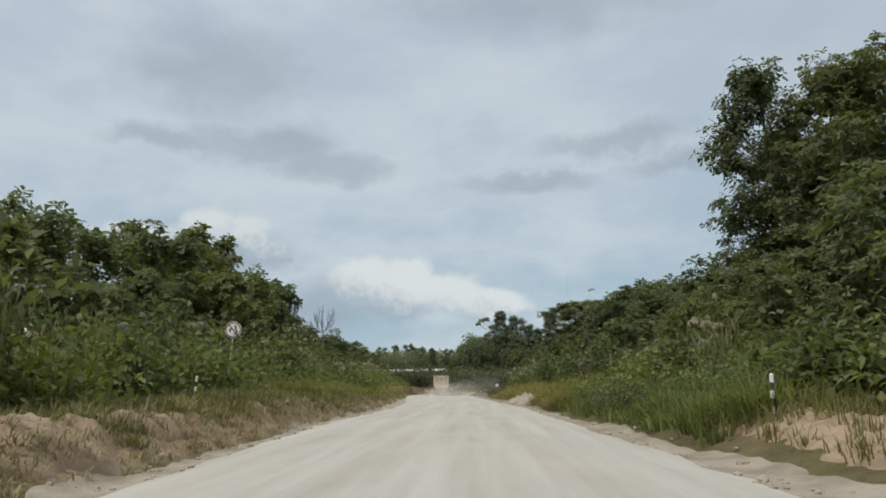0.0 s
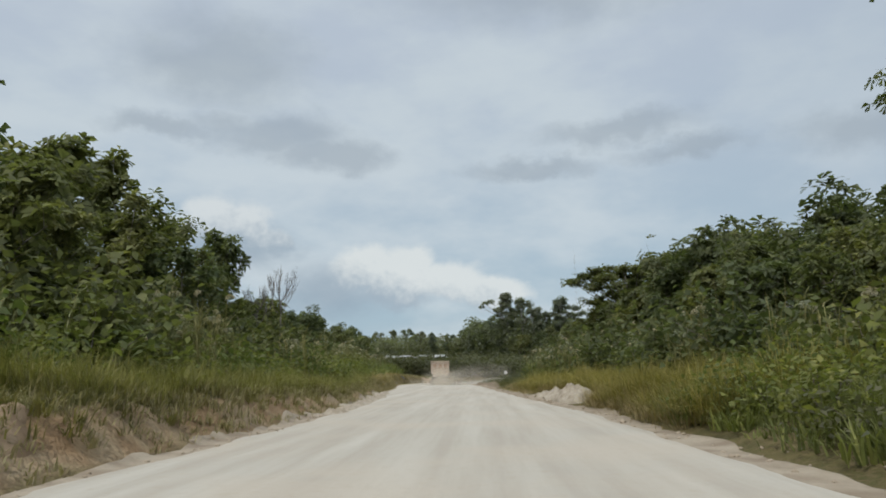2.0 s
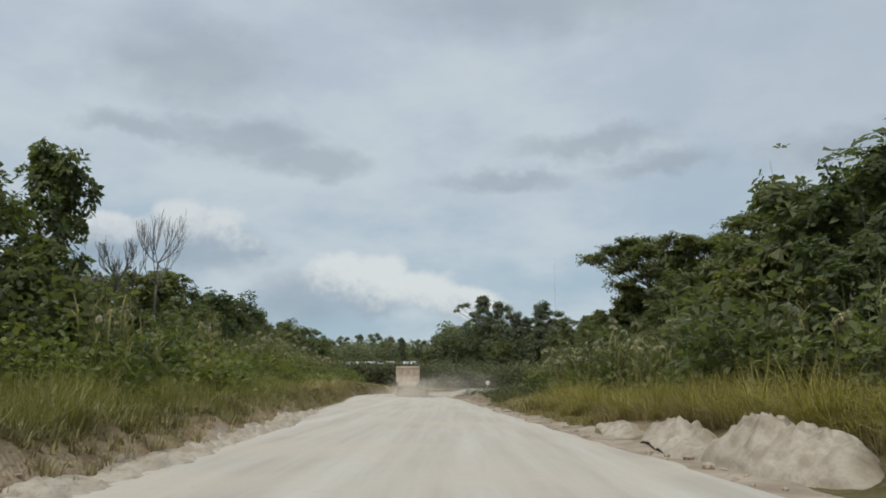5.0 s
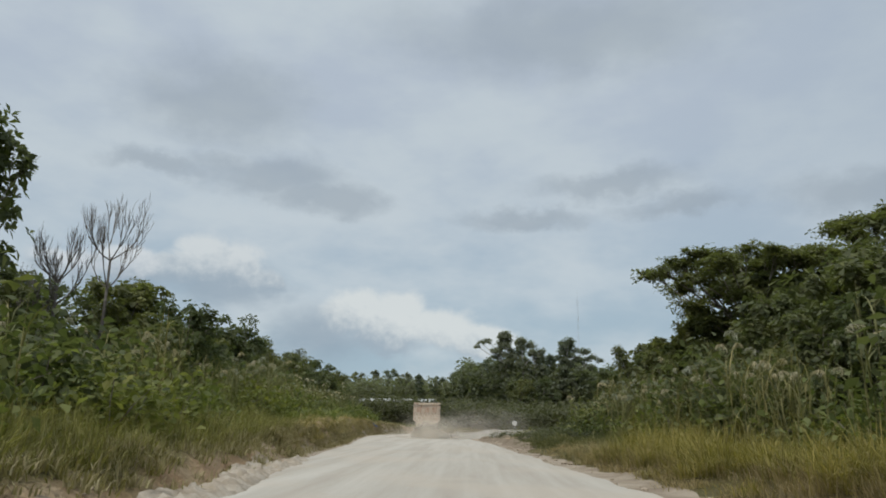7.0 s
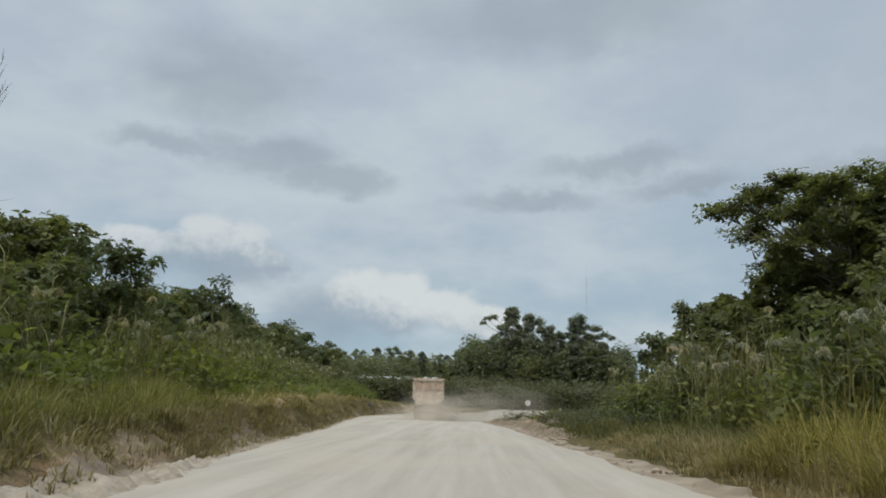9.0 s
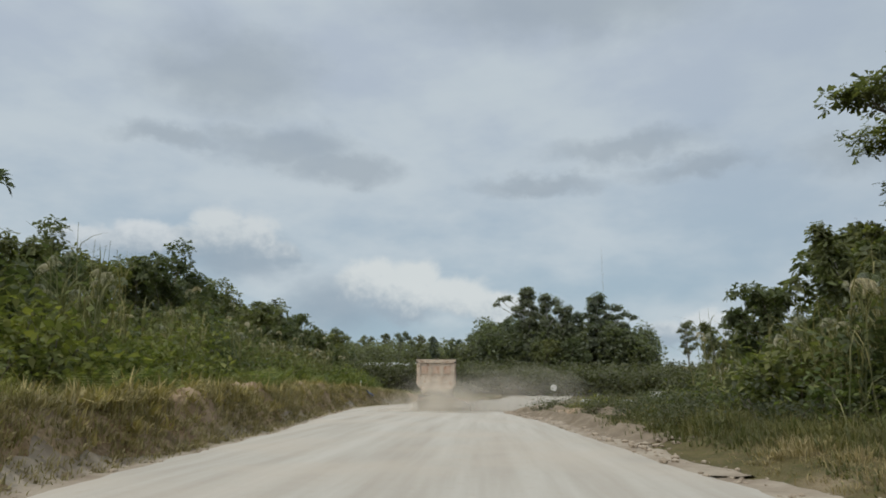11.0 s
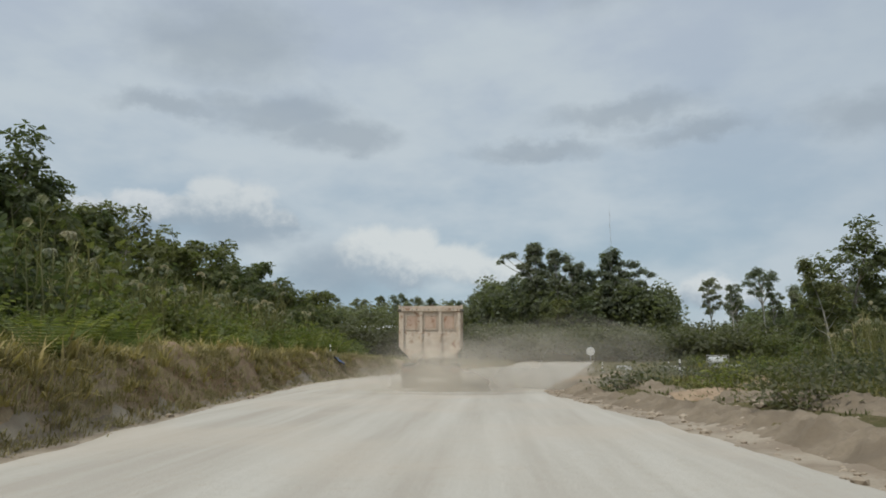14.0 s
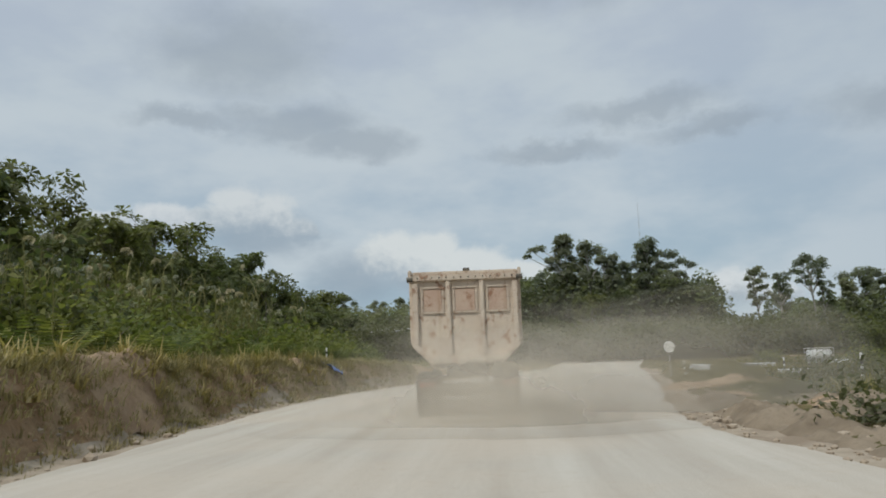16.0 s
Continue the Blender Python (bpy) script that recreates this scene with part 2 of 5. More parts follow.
BLACK_PAINT = plain_material("dusty_black_paint", (0.035, 0.033, 0.03), (0.07, 0.062, 0.052), 6.0, 0.6, fine=40, bump=0.05)
RED_PAINT = plain_material("dull_red_paint", (0.20, 0.06, 0.05), (0.16, 0.07, 0.06), 6.0, 0.6, fine=40, bump=0.05)
ZINC = plain_material("zinc_post", (0.50, 0.49, 0.46), (0.40, 0.38, 0.35), 5.0, 0.6, 0.3, fine=30, bump=0.05)
TARP = plain_material("blue_tarp", (0.05, 0.10, 0.27), (0.08, 0.15, 0.34), 4.0, 0.55, fine=20, bump=0.3)
RUBBER = plain_material("dusty_rubber", (0.05, 0.045, 0.04), (0.13, 0.115, 0.09), 4.0, 0.9, fine=25, bump=0.3, spec=0.2)
CHASSIS = plain_material("dusty_dark_steel", (0.09, 0.08, 0.065), (0.20, 0.175, 0.135), 3.0, 0.85, fine=25, bump=0.2)
ROOF = plain_material("white_sheet_roof", (0.72, 0.73, 0.72), (0.62, 0.62, 0.60), 0.5, 0.5, fine=3, bump=0.05)
TIMBER = plain_material("dark_shed_boards", (0.10, 0.09, 0.075), (0.18, 0.16, 0.13), 0.8, 0.9, fine=6, bump=0.3)
LENS_RED = plain_material("dusty_tail_lamp", (0.30, 0.05, 0.035), (0.34, 0.17, 0.12), 8.0, 0.4, fine=30, bump=0.05)
PLASTIC = plain_material("white_plastic_tank", (0.66, 0.67, 0.66), (0.56, 0.56, 0.53), 2.0, 0.5, fine=12, bump=0.05)


def truck_paint(name, base_a, base_b, rust):
    """Cream paint under dust, chipped down to rust."""
    m, N = material(name)
    pos = N.add("ShaderNodeTexCoord").outputs["Object"]
    c = N.mix(N.step(N.noise(pos, 1.3, 4.0), 0.35, 0.65), base_a, base_b)
    chips = N.step(N.noise(N.mapping(pos, (1, 1, 0.7)), 4.5, 8.0, 0.72, 0.5), 0.52, 0.64)
    c = N.mix(N.math("MULTIPLY", chips, rust), c, (0.27, 0.13, 0.07))
    runs = N.step(N.noise(N.mapping(pos, (9, 9, 0.6)), 1.0, 4.0), 0.55, 0.75, 0.0, 0.4)
    c = N.mix(runs, c, (0.36, 0.24, 0.15))
    c = N.mix(N.step(N.noise(pos, 22.0, 4.0), 0.45, 0.75, 0.0, 0.3), c, (0.55, 0.47, 0.36))
    finish(N, c, 0.85, N.noise(pos, 18.0, 4.0), 0.25, 0.02, spec=0.2)
    return m


CREAM = truck_paint("chipped_cream_paint", (0.62, 0.525, 0.42), (0.55, 0.46, 0.37), 0.85)
CREAM_RED = truck_paint("rusty_red_panel", (0.47, 0.33, 0.25), (0.52, 0.39, 0.30), 0.8)


# ---- mesh helpers ----
def mesh_of(name, verts, faces, mat, smooth=False):
    me = bpy.data.meshes.new(name)
    me.from_pydata([tuple(v) for v in verts] if not isinstance(verts, np.ndarray) else verts.tolist(), [], faces if not isinstance(faces, np.ndarray) else faces.tolist())
    me.materials.append(mat)
    if smooth:
        me.polygons.foreach_set("use_smooth", [True] * len(me.polygons))
    me.update()
    return me


def part(name, bm, mat, parent=None, label="", m=None, smooth=False):
    """One mesh object out of a bmesh, under a thing or a part."""
    me = bpy.data.meshes.new(name)
    bm.to_mesh(me)
    bm.free()
    me.materials.append(mat)
    if smooth:
        me.polygons.foreach_set("use_smooth", [True] * len(me.polygons))
    ob = new(name, me)
    ob.parent = parent
    if m is not None:
        ob.matrix_basis = m
    return tagged(ob, label) if label else ob


def thing(name, label, category, group="", m=None, kind=""):
    ob = new(name)
    ob.empty_display_size = 0.3
    if m is not None:
        ob.matrix_basis = m
    return tagged(ob, label, category, group, kind)


def box_bm(sx, sy, sz, at=(0, 0, 0), bevel=0.0, seg=2, bm=None):
    own = bmesh.new()
    bmesh.ops.create_cube(own, size=1.0, matrix=Matrix.Translation(at) @ Matrix.Diagonal((sx, sy, sz, 1)))
    if bevel:
        bmesh.ops.bevel(own, geom=own.edges[:], offset=bevel, segments=seg, affect="EDGES")
    return join_bm(bm, own)


def join_bm(bm, own):
    if bm is None:
        return own
    me = bpy.data.meshes.new("tmp")
    own.to_mesh(me)
    own.free()
    bm.from_mesh(me)
    bpy.data.meshes.remove(me)
    return bm


def rod_bm(a, b, r0, r1=None, sides=10, bm=None, caps=True):
    a, b = Vector(a), Vector(b)
    own = bmesh.new()
    d = b - a
    turn = d.to_track_quat("Z", "Y").to_matrix().to_4x4()
    bmesh.ops.create_cone(own, cap_ends=caps, segments=sides, radius1=r0, radius2=r0 if r1 is None else r1, depth=d.length,
                          matrix=Matrix.Translation((a + b) / 2) @ turn)
    return join_bm(bm, own)


def smooth01(x, lo, hi):
    t = np.clip((np.asarray(x, float) - lo) / (hi - lo), 0, 1)
    return t * t * (3 - 2 * t)


def rnoise(x, y, s, seed=0.0):
    return noise.noise((x * s + seed, y * s - seed * 1.7, seed * 0.31))


# ---- the lie of the land ----
def left_edge(y):
    return np.interp(y, [-80, 10, 30, 52, 70, 80, 87, 103, 116, 125, 137, 145, 155, 175, 200, 230, 300],
                     [-4.6, -5.2, -6.2, -6.2, -7.0, -8.2, -9.0, -10.0, -11.4, -12.3, -13.2, -13.0, -11.6, -7.0, -1.5, 6.0, 26.0])


def right_edge(y):
    return np.interp(y, [-80, 12, 30, 50, 72, 84, 103, 115, 126, 133, 140, 150, 165, 200, 230, 300],
                     [4.6, 3.9, 3.4, 3.0, 1.5, 0.9, 0.1, -0.6, -1.8, -1.2, 0.4, 2.0, 4.4, 9.5, 16.0, 37.0])


def left_bank(y):
    return np.interp(y, [-80, 12, 28, 45, 62, 78, 95, 112, 126, 150, 185, 230], [0.6, 0.65, 1.0, 0.8, 0.55, 0.6, 1.0, 1.35, 1.5, 1.35, 0.5, 0.2])


def right_bank(y):
    return np.interp(y, [-80, 15, 40, 60, 80, 110, 130, 150], [0.5, 0.55, 0.5, 0.45, 0.35, 0.4, 0.15, -0.05])


def rise(y):
    return np.interp(y, [203, 243, 289, 430, 640, 900, 1500, 4000], [0, 2.6, 5.0, 9.0, 20.0, 22.0, 30.0, 40.0])


def land(x, y):
    """Height of the ground."""
    xl, xr = float(left_edge(y)), float(right_edge(y))
    z = float(rise(y))
    if x < xl:
        u = xl - x
        z += float(left_bank(y)) * float(smooth01(u, 0.2, 1.5)) + 0.02 * max(0, u - 3) * (u < 60) + 1.1 * (u >= 60)
        k = min(1.0, u / 0.8)
        z += k * float(smooth01(u, 59, 42)) * (0.26 * rnoise(x, y, 0.6, 1.0) + 0.15 * rnoise(x, y, 1.9, 3.0)) - 0.07 * (1 - k)
    elif x > xr:
        u = x - xr
        z *= 1 - 0.95 * float(smooth01(x, 40, 54)) * float(smooth01(y, 470, 340))
        z += float(right_bank(y)) * float(smooth01(u, 0.4, 2.6)) + 0.012 * max(0, u - 3) * (u < 60) + 0.6 * (u >= 60)
        k = min(1.0, u / 1.0)
        z += k * float(smooth01(u, 59, 42)) * (0.13 * rnoise(x, y, 0.7, 5.0) + 0.08 * rnoise(x, y, 2.1, 6.0)) - 0.07 * (1 - k)
    else:
        z -= 0.12
    return z


def build_ground():
    offs = [0.0, 0.25, 0.5, 0.75, 1.0, 1.3, 1.6, 1.9, 2.2, 2.6, 3.1, 3.7, 4.5, 5.5, 7, 9, 12, 16, 22, 30, 42, 60, 61, 120, 300, 900, 3000]
    rows = [-900, -300, -120] + list(np.arange(-60, 200, 0.6)) + list(np.arange(200, 320, 6)) + [340, 380, 430, 500, 600, 800, 1200, 2000, 4000]
    verts, faces = [], []
    for y in rows:
        xl, xr = float(left_edge(y)), float(right_edge(y))
        xs = [xl - o for o in reversed(offs)] + [xl + (xr - xl) * f for f in (0.25, 0.5, 0.75)] + [xr + o for o in offs]
        for x in xs:
            inside = xl < x < xr
            verts.append((x, y, land(x, y) if not inside else float(rise(y)) - 0.12))
    n = 2 * len(offs) + 3
    for i in range(len(rows) - 1):
        for j in range(n - 1):
            a = i * n + j
            faces.append((a, a + 1, a + n + 1, a + n))
    ob = new("ground", mesh_of("ground", verts, faces, GROUND, True))
    tagged(ob, "reddish earth verge with banks, litter and dry patches", "ground", kind="structure")


def build_road():
    rows = list(np.arange(-60, 190, 0.5)) + list(np.arange(190, 215, 2.0))
    fr = [-0.05, -0.02, 0.0] + list(np.linspace(0.03, 0.97, 30)) + [1.0, 1.02, 1.05]
    verts, faces = [], []
    for y in rows:
        xl, xr = float(left_edge(y)), float(right_edge(y))
        for f in fr:
            x = xl + (xr - xl) * f + 0.25 * rnoise(0.0 if f < 0.5 else 9.0, y, 0.5, 2.0) * (abs(f - 0.5) > 0.4)
            edge = smooth01(min(f, 1 - f), -0.05, 0.03)
            rut = sum(-0.03 * math.exp(-((f - c) / 0.025) ** 2) for c in (0.24, 0.40, 0.62, 0.78))
            z = float(rise(y)) + 0.02 * rnoise(x, y, 0.5, 8) + 0.012 * rnoise(x, y, 2.5, 4) + rut * (0.6 + rnoise(x, y, 0.06, 7)) - 0.14 * (1 - float(edge)) + 0.03 * math.sin(f * math.pi)
            verts.append((x, y, z))
    n = len(fr)
    for i in range(len(rows) - 1):
        for j in range(n - 1):
            a = i * n + j
            faces.append((a, a + 1, a + n + 1, a + n))
    ob = new("road", mesh_of("road", verts, faces, ROAD, True))
    tagged(ob, "wide unpaved haul road of pale compacted sand", "road", kind="structure")


def build_shoulder(name, label, side, wide_lo, wide_hi, y0, y1):
    """Loose sandy gravel spilling from the road over the verge."""
    fr = [-0.9, -0.6, -0.3, 0.0, 0.2, 0.4, 0.6, 0.8, 1.0]
    verts, faces = [], []
    for y in np.arange(y0, y1, 0.4):
        edge = float(left_edge(y)) if side < 0 else float(right_edge(y))
        w = wide_lo + (wide_hi - wide_lo) * min(1, max(0, 0.5 + 0.9 * rnoise(side * 3.0, y, 0.21, 14) + 0.35 * rnoise(side * 5.0, y, 0.9, 15)))
        for f in fr:
            x = edge + side * w * f
            z = float(rise(y)) - 0.10 - 0.05 * f if f < -0.4 else float(rise(y)) - 0.015 if f < 0.1 else max(land(x, y) + 0.03, float(rise(y)) - 0.02)
            z += 0.03 * rnoise(x, y, 2.7, 16) * (f >= 0) - (0.09 if f == 1.0 else 0)
            verts.append((x, y, z))
    n, m_ = len(fr), len(np.arange(y0, y1, 0.4))
    for i in range(m_ - 1):
        for j in range(n - 1):
            a = i * n + j
            faces.append((a, a + 1, a + n + 1, a + n))
    ob = new(name, mesh_of(name, verts, faces, SHOULDER, True))
    tagged(ob, label, "road shoulder", kind="structure")


def build_windrow(name, label, side, off, wide, tall, y0, y1, mat, seed):
    """A ragged ridge of earth that the grader has pushed to the road's edge."""
    fr = [-1.0, -0.8, -0.62, -0.46, -0.3, -0.15, 0.0, 0.14, 0.28, 0.42, 0.58, 0.76, 1.0]
    rows = np.arange(y0, y1, 0.11)
    verts, faces = [], []
    for y in rows:
        edge = (float(left_edge(y)) if side < 0 else float(right_edge(y))) + side * (off + 0.35 * rnoise(seed, y, 0.17, seed))
        h = tall * max(0.05, 0.62 + 0.75 * rnoise(seed, y, 0.35, seed + 1) + 0.3 * rnoise(seed, y, 1.3, seed + 2)) * float(smooth01(y, y0, y0 + 3) * smooth01(y, y1, y1 - 3))
        for f in fr:
            x = edge + side * wide * f
            hump = math.cos(f * math.pi / 2) ** 1.3 if abs(f) < 1 else 0.0
            z = max(land(x, y), float(rise(y)) - 0.06) + h * hump + hump * (0.15 * rnoise(x, y, 2.6, seed) + 0.13 * rnoise(x, y, 5.7, seed + 3) + 0.07 * rnoise(x, y, 12.0, seed + 5)) - (0.10 if abs(f) == 1 else 0.0)
            verts.append((x, y, z))
    n = len(fr)
    for i in range(len(rows) - 1):
        for j in range(n - 1):
            a = i * n + j
            faces.append((a, a + 1, a + n + 1, a + n))
    tagged(new(name, mesh_of(name, verts, faces, mat, True)), label, "earth ridge", kind="structure")


build_ground()
build_road()
build_shoulder("shoulder_left", "narrow crumbling sandy road shoulder", -1, 0.25, 0.9, 0, 160)
build_shoulder("shoulder_right", "loose sand and gravel road shoulder", 1, 0.35, 1.1, 0, 92)
build_shoulder("shoulder_right_far", "broad strip of graded sand and gravel", 1, 0.35, 1.1, 92, 190)


build_windrow("windrow_left", "low ridge of loose pale sand along the road edge", -1, 0.1, 0.55, 0.20, 48, 84, SAND, 61)
build_windrow("windrow_near", "low bank of bare reddish earth at the verge", 1, 2.6, 1.5, 0.34, 5, 21, CLOD, 66)
build_windrow("windrow_right", "ragged ridge of graded earth beside the road", 1, 1.1, 0.75, 0.20, 99, 134, BERM, 62)
build_windrow("windrow_verge", "outer ridge of dug earth along the verge", 1, 3.0, 0.8, 0.22, 108, 132, BERM, 64)


# ---- plants ----
def tube(verts, faces, pts, radii, sides):
    """Adds a tapered tube along pts."""
    base = len(verts)
    for i, (p, r) in enumerate(zip(pts, radii)):
        d = (pts[min(i + 1, len(pts) - 1)] - pts[max(i - 1, 0)]).normalized()
        side = d.orthogonal().normalized()
        other = d.cross(side)
        for k in range(sides):
            a = 2 * math.pi * k / sides
            verts.append(p + (side * math.cos(a) + other * math.sin(a)) * r)
    for i in range(len(pts) - 1):
        for k in range(sides):
            a, b = base + i * sides + k, base + i * sides + (k + 1) % sides
            faces.append((a, b, b + sides, a + sides))


def curve_pts(rng, start, direction, length, steps, wander, lift):
    pts, p, d = [start.copy()], start.copy(), direction.normalized()
    for _ in range(steps):
        d = (d + Vector((rng.gauss(0, wander), rng.gauss(0, wander), rng.gauss(0, wander) + lift))).normalized()
        p = p + d * (length / steps)
        pts.append(p.copy())
    return pts


def leaf_mesh(name, centres, size, mat, rs, flat=0.5, aspect=0.55, droop=0.0, folded=False):
    """Many loose leaves, one island each: three-cornered, or pointed at both ends and folded along the midrib."""
    c = np.asarray(centres, float)
    n = len(c)
    d = rs.normal(size=(n, 3))
    d[:, 2] = d[:, 2] * (1 - flat) - droop
    d /= np.linalg.norm(d, axis=1, keepdims=True) + 1e-9
    nor = rs.normal(size=(n, 3)) * 0.55 + [0, 0, 0.9 + flat]
    s_ = np.cross(d, nor)
    s_ /= np.linalg.norm(s_, axis=1, keepdims=True) + 1e-9
    nn = np.cross(s_, d)
    ln = size * rs.uniform(0.6, 1.35, (n, 1))
    w = ln * aspect * 0.75
    if folded:
        edge = nn * ln * 0.09 - d * ln * 0.04
        return leaf_data(name, np.stack([c - d * ln * 0.5, c + s_ * w * 0.84 + edge, c + d * ln * 0.6 - nn * ln * 0.08, c - s_ * w * 0.84 + edge], 1), mat)
    return leaf_data(name, np.stack([c - d * ln * 0.5, c + d * ln * 0.35 + s_ * w + nn * ln * 0.10, c + d * ln * 0.35 - s_ * w + nn * ln * 0.10], 1), mat)


def leaf_data(name, co, mat):
    """One mesh of separate leaves out of an n x corners x 3 array."""
    n, k = co.shape[:2]
    me = bpy.data.meshes.new(name)
    me.vertices.add(n * k)
    me.vertices.foreach_set("co", co.reshape(-1))
    me.loops.add(n * k)
    me.loops.foreach_set("vertex_index", np.arange(n * k, dtype=np.int32))
    me.polygons.add(n)
    me.polygons.foreach_set("loop_start", np.arange(0, n * k, k, dtype=np.int32))
    me.materials.append(mat)
    me.update(calc_edges=True)
    me.validate()
    return me


def whorl_mesh(name, centres, axes, size, mat, rs, count=7, aspect=0.46, lift=0.35, droop=0.25, folded=False):
    """Leaves set in whorls: each one springs from its centre, spreads round the axis and droops at the tip."""
    c, a = np.repeat(np.asarray(centres, float), count, 0), np.asarray(axes, float)
    a = a / (np.linalg.norm(a, axis=1, keepdims=True) + 1e-9)
    u = np.cross(a, rs.normal(size=a.shape))
    u /= np.linalg.norm(u, axis=1, keepdims=True) + 1e-9
    v = np.cross(a, u)
    a, u, v = (np.repeat(k, count, 0) for k in (a, u, v))
    n = len(c)
    turn = np.tile(np.arange(count) * 2.399, n // count)[:, None] + rs.normal(size=(n, 1)) * 0.35
    d = u * np.cos(turn) + v * np.sin(turn) + a * rs.uniform(lift - 0.4, lift + 0.5, (n, 1))
    d /= np.linalg.norm(d, axis=1, keepdims=True)
    s_ = np.cross(d, a + rs.normal(size=(n, 3)) * 0.25)
    s_ /= np.linalg.norm(s_, axis=1, keepdims=True) + 1e-9
    ln = np.repeat(rs.uniform(0.7, 1.25, (n // count, 1)), count, 0) * size * rs.uniform(0.7, 1.15, (n, 1))
    fall = np.zeros((n, 3))
    fall[:, 2:] = -ln * droop * rs.uniform(0.4, 1.6, (n, 1))
    w = ln * aspect * 0.5
    if folded:
        mid = c + d * ln * 0.58 + fall * 0.25 + a * ln * 0.05
        return leaf_data(name, np.stack([c + d * ln * 0.05, mid + s_ * w, c + d * ln * 1.1 + fall, mid - s_ * w], 1), mat)
    return leaf_data(name, np.stack([c + d * ln * 0.05, c + d * ln + s_ * w + fall, c + d * ln - s_ * w + fall], 1), mat)


def make_tree(name, label, seed, height, radius, base, leaves, size, bark, leaf, limbs=16, twigs=6, lean=0.05, trunk_r=0.16,
              profile=None, lift=0.10, spread=0.55, plate=1.0, droop=0.25, clumped=0.5, whorl=7, aspect=0.46, folded=False):
    """A tapered trunk with limbs and a crown of leaves. Returns the thing, standing at the origin."""
    rng, rs = random.Random(seed), np.random.RandomState(seed)
    profile = profile or (lambda f: math.sin(math.pi * min(1.0, 0.18 + 0.72 * f)) ** 0.7)
    verts, faces = [], []
    trunk = curve_pts(rng, Vector((0, 0, -0.4)), Vector((rng.gauss(0, lean), rng.gauss(0, lean), 1)), height * 0.95 + 0.4, 9, 0.07, 0.05)
    tube(verts, faces, trunk, [trunk_r * (1.15 - 0.98 * i / 9) for i in range(10)], 7)
    anchors = []

    def on_trunk(f):
        x = f * 9
        i = min(8, int(x))
        return trunk[i].lerp(trunk[i + 1], x - i)

    for k in range(limbs):
        f = (k + rng.random() * 0.8) / limbs
        h = base / height + (1 - base / height) * f * 0.97
        start = on_trunk(min(1.0, h))
        a = k * 2.399 + rng.uniform(-0.5, 0.5)
        length = radius * profile(f) * rng.uniform(0.6, 1.2)
        if length < 0.25:
            continue
        limb = curve_pts(rng, start, Vector((math.cos(a), math.sin(a), rng.uniform(0.0, 0.8) * plate)), length, 5, 0.16, lift * plate)
        r = trunk_r * 0.42 * (1.1 - h) + 0.014
        tube(verts, faces, limb, [r * (1 - 0.15 * i) for i in range(6)], 4)
        anchors.append((limb[5], spread))
        for q in range(twigs):
            i = rng.randint(1, 4)
            s = limb[i].lerp(limb[i + 1], rng.random())
            d = (limb[5] - limb[0]).normalized() + Vector((rng.gauss(0, 0.9), rng.gauss(0, 0.9), rng.gauss(0.1, 0.6) * plate))
            tw = curve_pts(rng, s, d, length * rng.uniform(0.25, 0.55), 2, 0.2, 0.05)
            tube(verts, faces, tw[::2], [r * 0.5, r * 0.15], 3)
            anchors += [(tw[2], spread), (tw[1], spread * 0.8)]
    anchors.append((trunk[9], spread))
    per = np.array([rng.uniform(0.3, 1.7) * (rng.random() < clumped) + 0.03 for _ in anchors])
    per[-1] = 1.7
    whorls = leaves // whorl
    pick = rs.choice(len(anchors), whorls, p=per / per.sum())
    pos = np.array([tuple(a[0]) for a in anchors])[pick]
    sp = np.array([a[1] * rng.uniform(0.7, 1.3) for a in anchors])[pick]
    ball = rs.normal(size=(whorls, 3))
    ball /= np.linalg.norm(ball, axis=1, keepdims=True)
    out = ball * 0.7 + [0, 0, 0.8]
    ball *= rs.uniform(0.15, 1.0, (whorls, 1)) ** 0.4
    ball[:, 2] = np.where(ball[:, 2] < 0, ball[:, 2] * 0.5, ball[:, 2] * 0.85)
    pos = pos + ball * sp[:, None] * 1.25 * np.array([1.0, 1.0, plate])
    pos[:, 2] = np.maximum(pos[:, 2], 0.1)
    ob = thing(name, label, "tree")
    t = new("trunk", mesh_of("trunk", verts, faces, bark, True))
    t.parent = ob
    cr = new("crown", whorl_mesh("crown", pos, out, size, leaf, rs, whorl, aspect, droop=droop, folded=folded))
    cr.parent = ob
    return ob


class Stock:
    """First use places the built thing itself; later uses are copies."""

    def __init__(self, built):
        self.built, self.used = built, 0

    def at(self, x, y, z, turn=0.0, size=1.0, tall=1.0):
        self.used += 1
        m = pose(x, y, z, 0, 0, turn)
        if self.used == 1:
            ob = self.built
            ob.matrix_basis = m
        else:
            ob = copy_thing(self.built, m)
        ob.scale = (size, size, size * tall)
        return ob


SCRUB = "dense dark green broadleaf tree among roadside scrub"
broad = [Stock(make_tree("broadleaf_tree", SCRUB, 10 + i, 10.0, 3.5 - 0.5 * (i == 2), 1.4, 5200, 0.45, BARK, LEAF_DEEP if i % 2 else LEAF, folded=True,
                         limbs=18, twigs=4, spread=0.66, aspect=0.5)) for i in range(4)]
middle = [Stock(make_tree("broadleaf_tree", SCRUB, 15 + i, 10.0, 3.5, 1.8, 4400, 0.48, BARK, LEAF_DEEP if i else LEAF,
                          limbs=16, twigs=4, spread=0.72, aspect=0.5)) for i in range(3)]
back = [Stock(make_tree("broadleaf_tree", SCRUB, 20 + i, 10.0, 3.6, 2.4, 2700, 0.56, BARK, LEAF_DEEP if i else LEAF,
                        limbs=13, twigs=3, spread=0.80, aspect=0.5)) for i in range(3)]
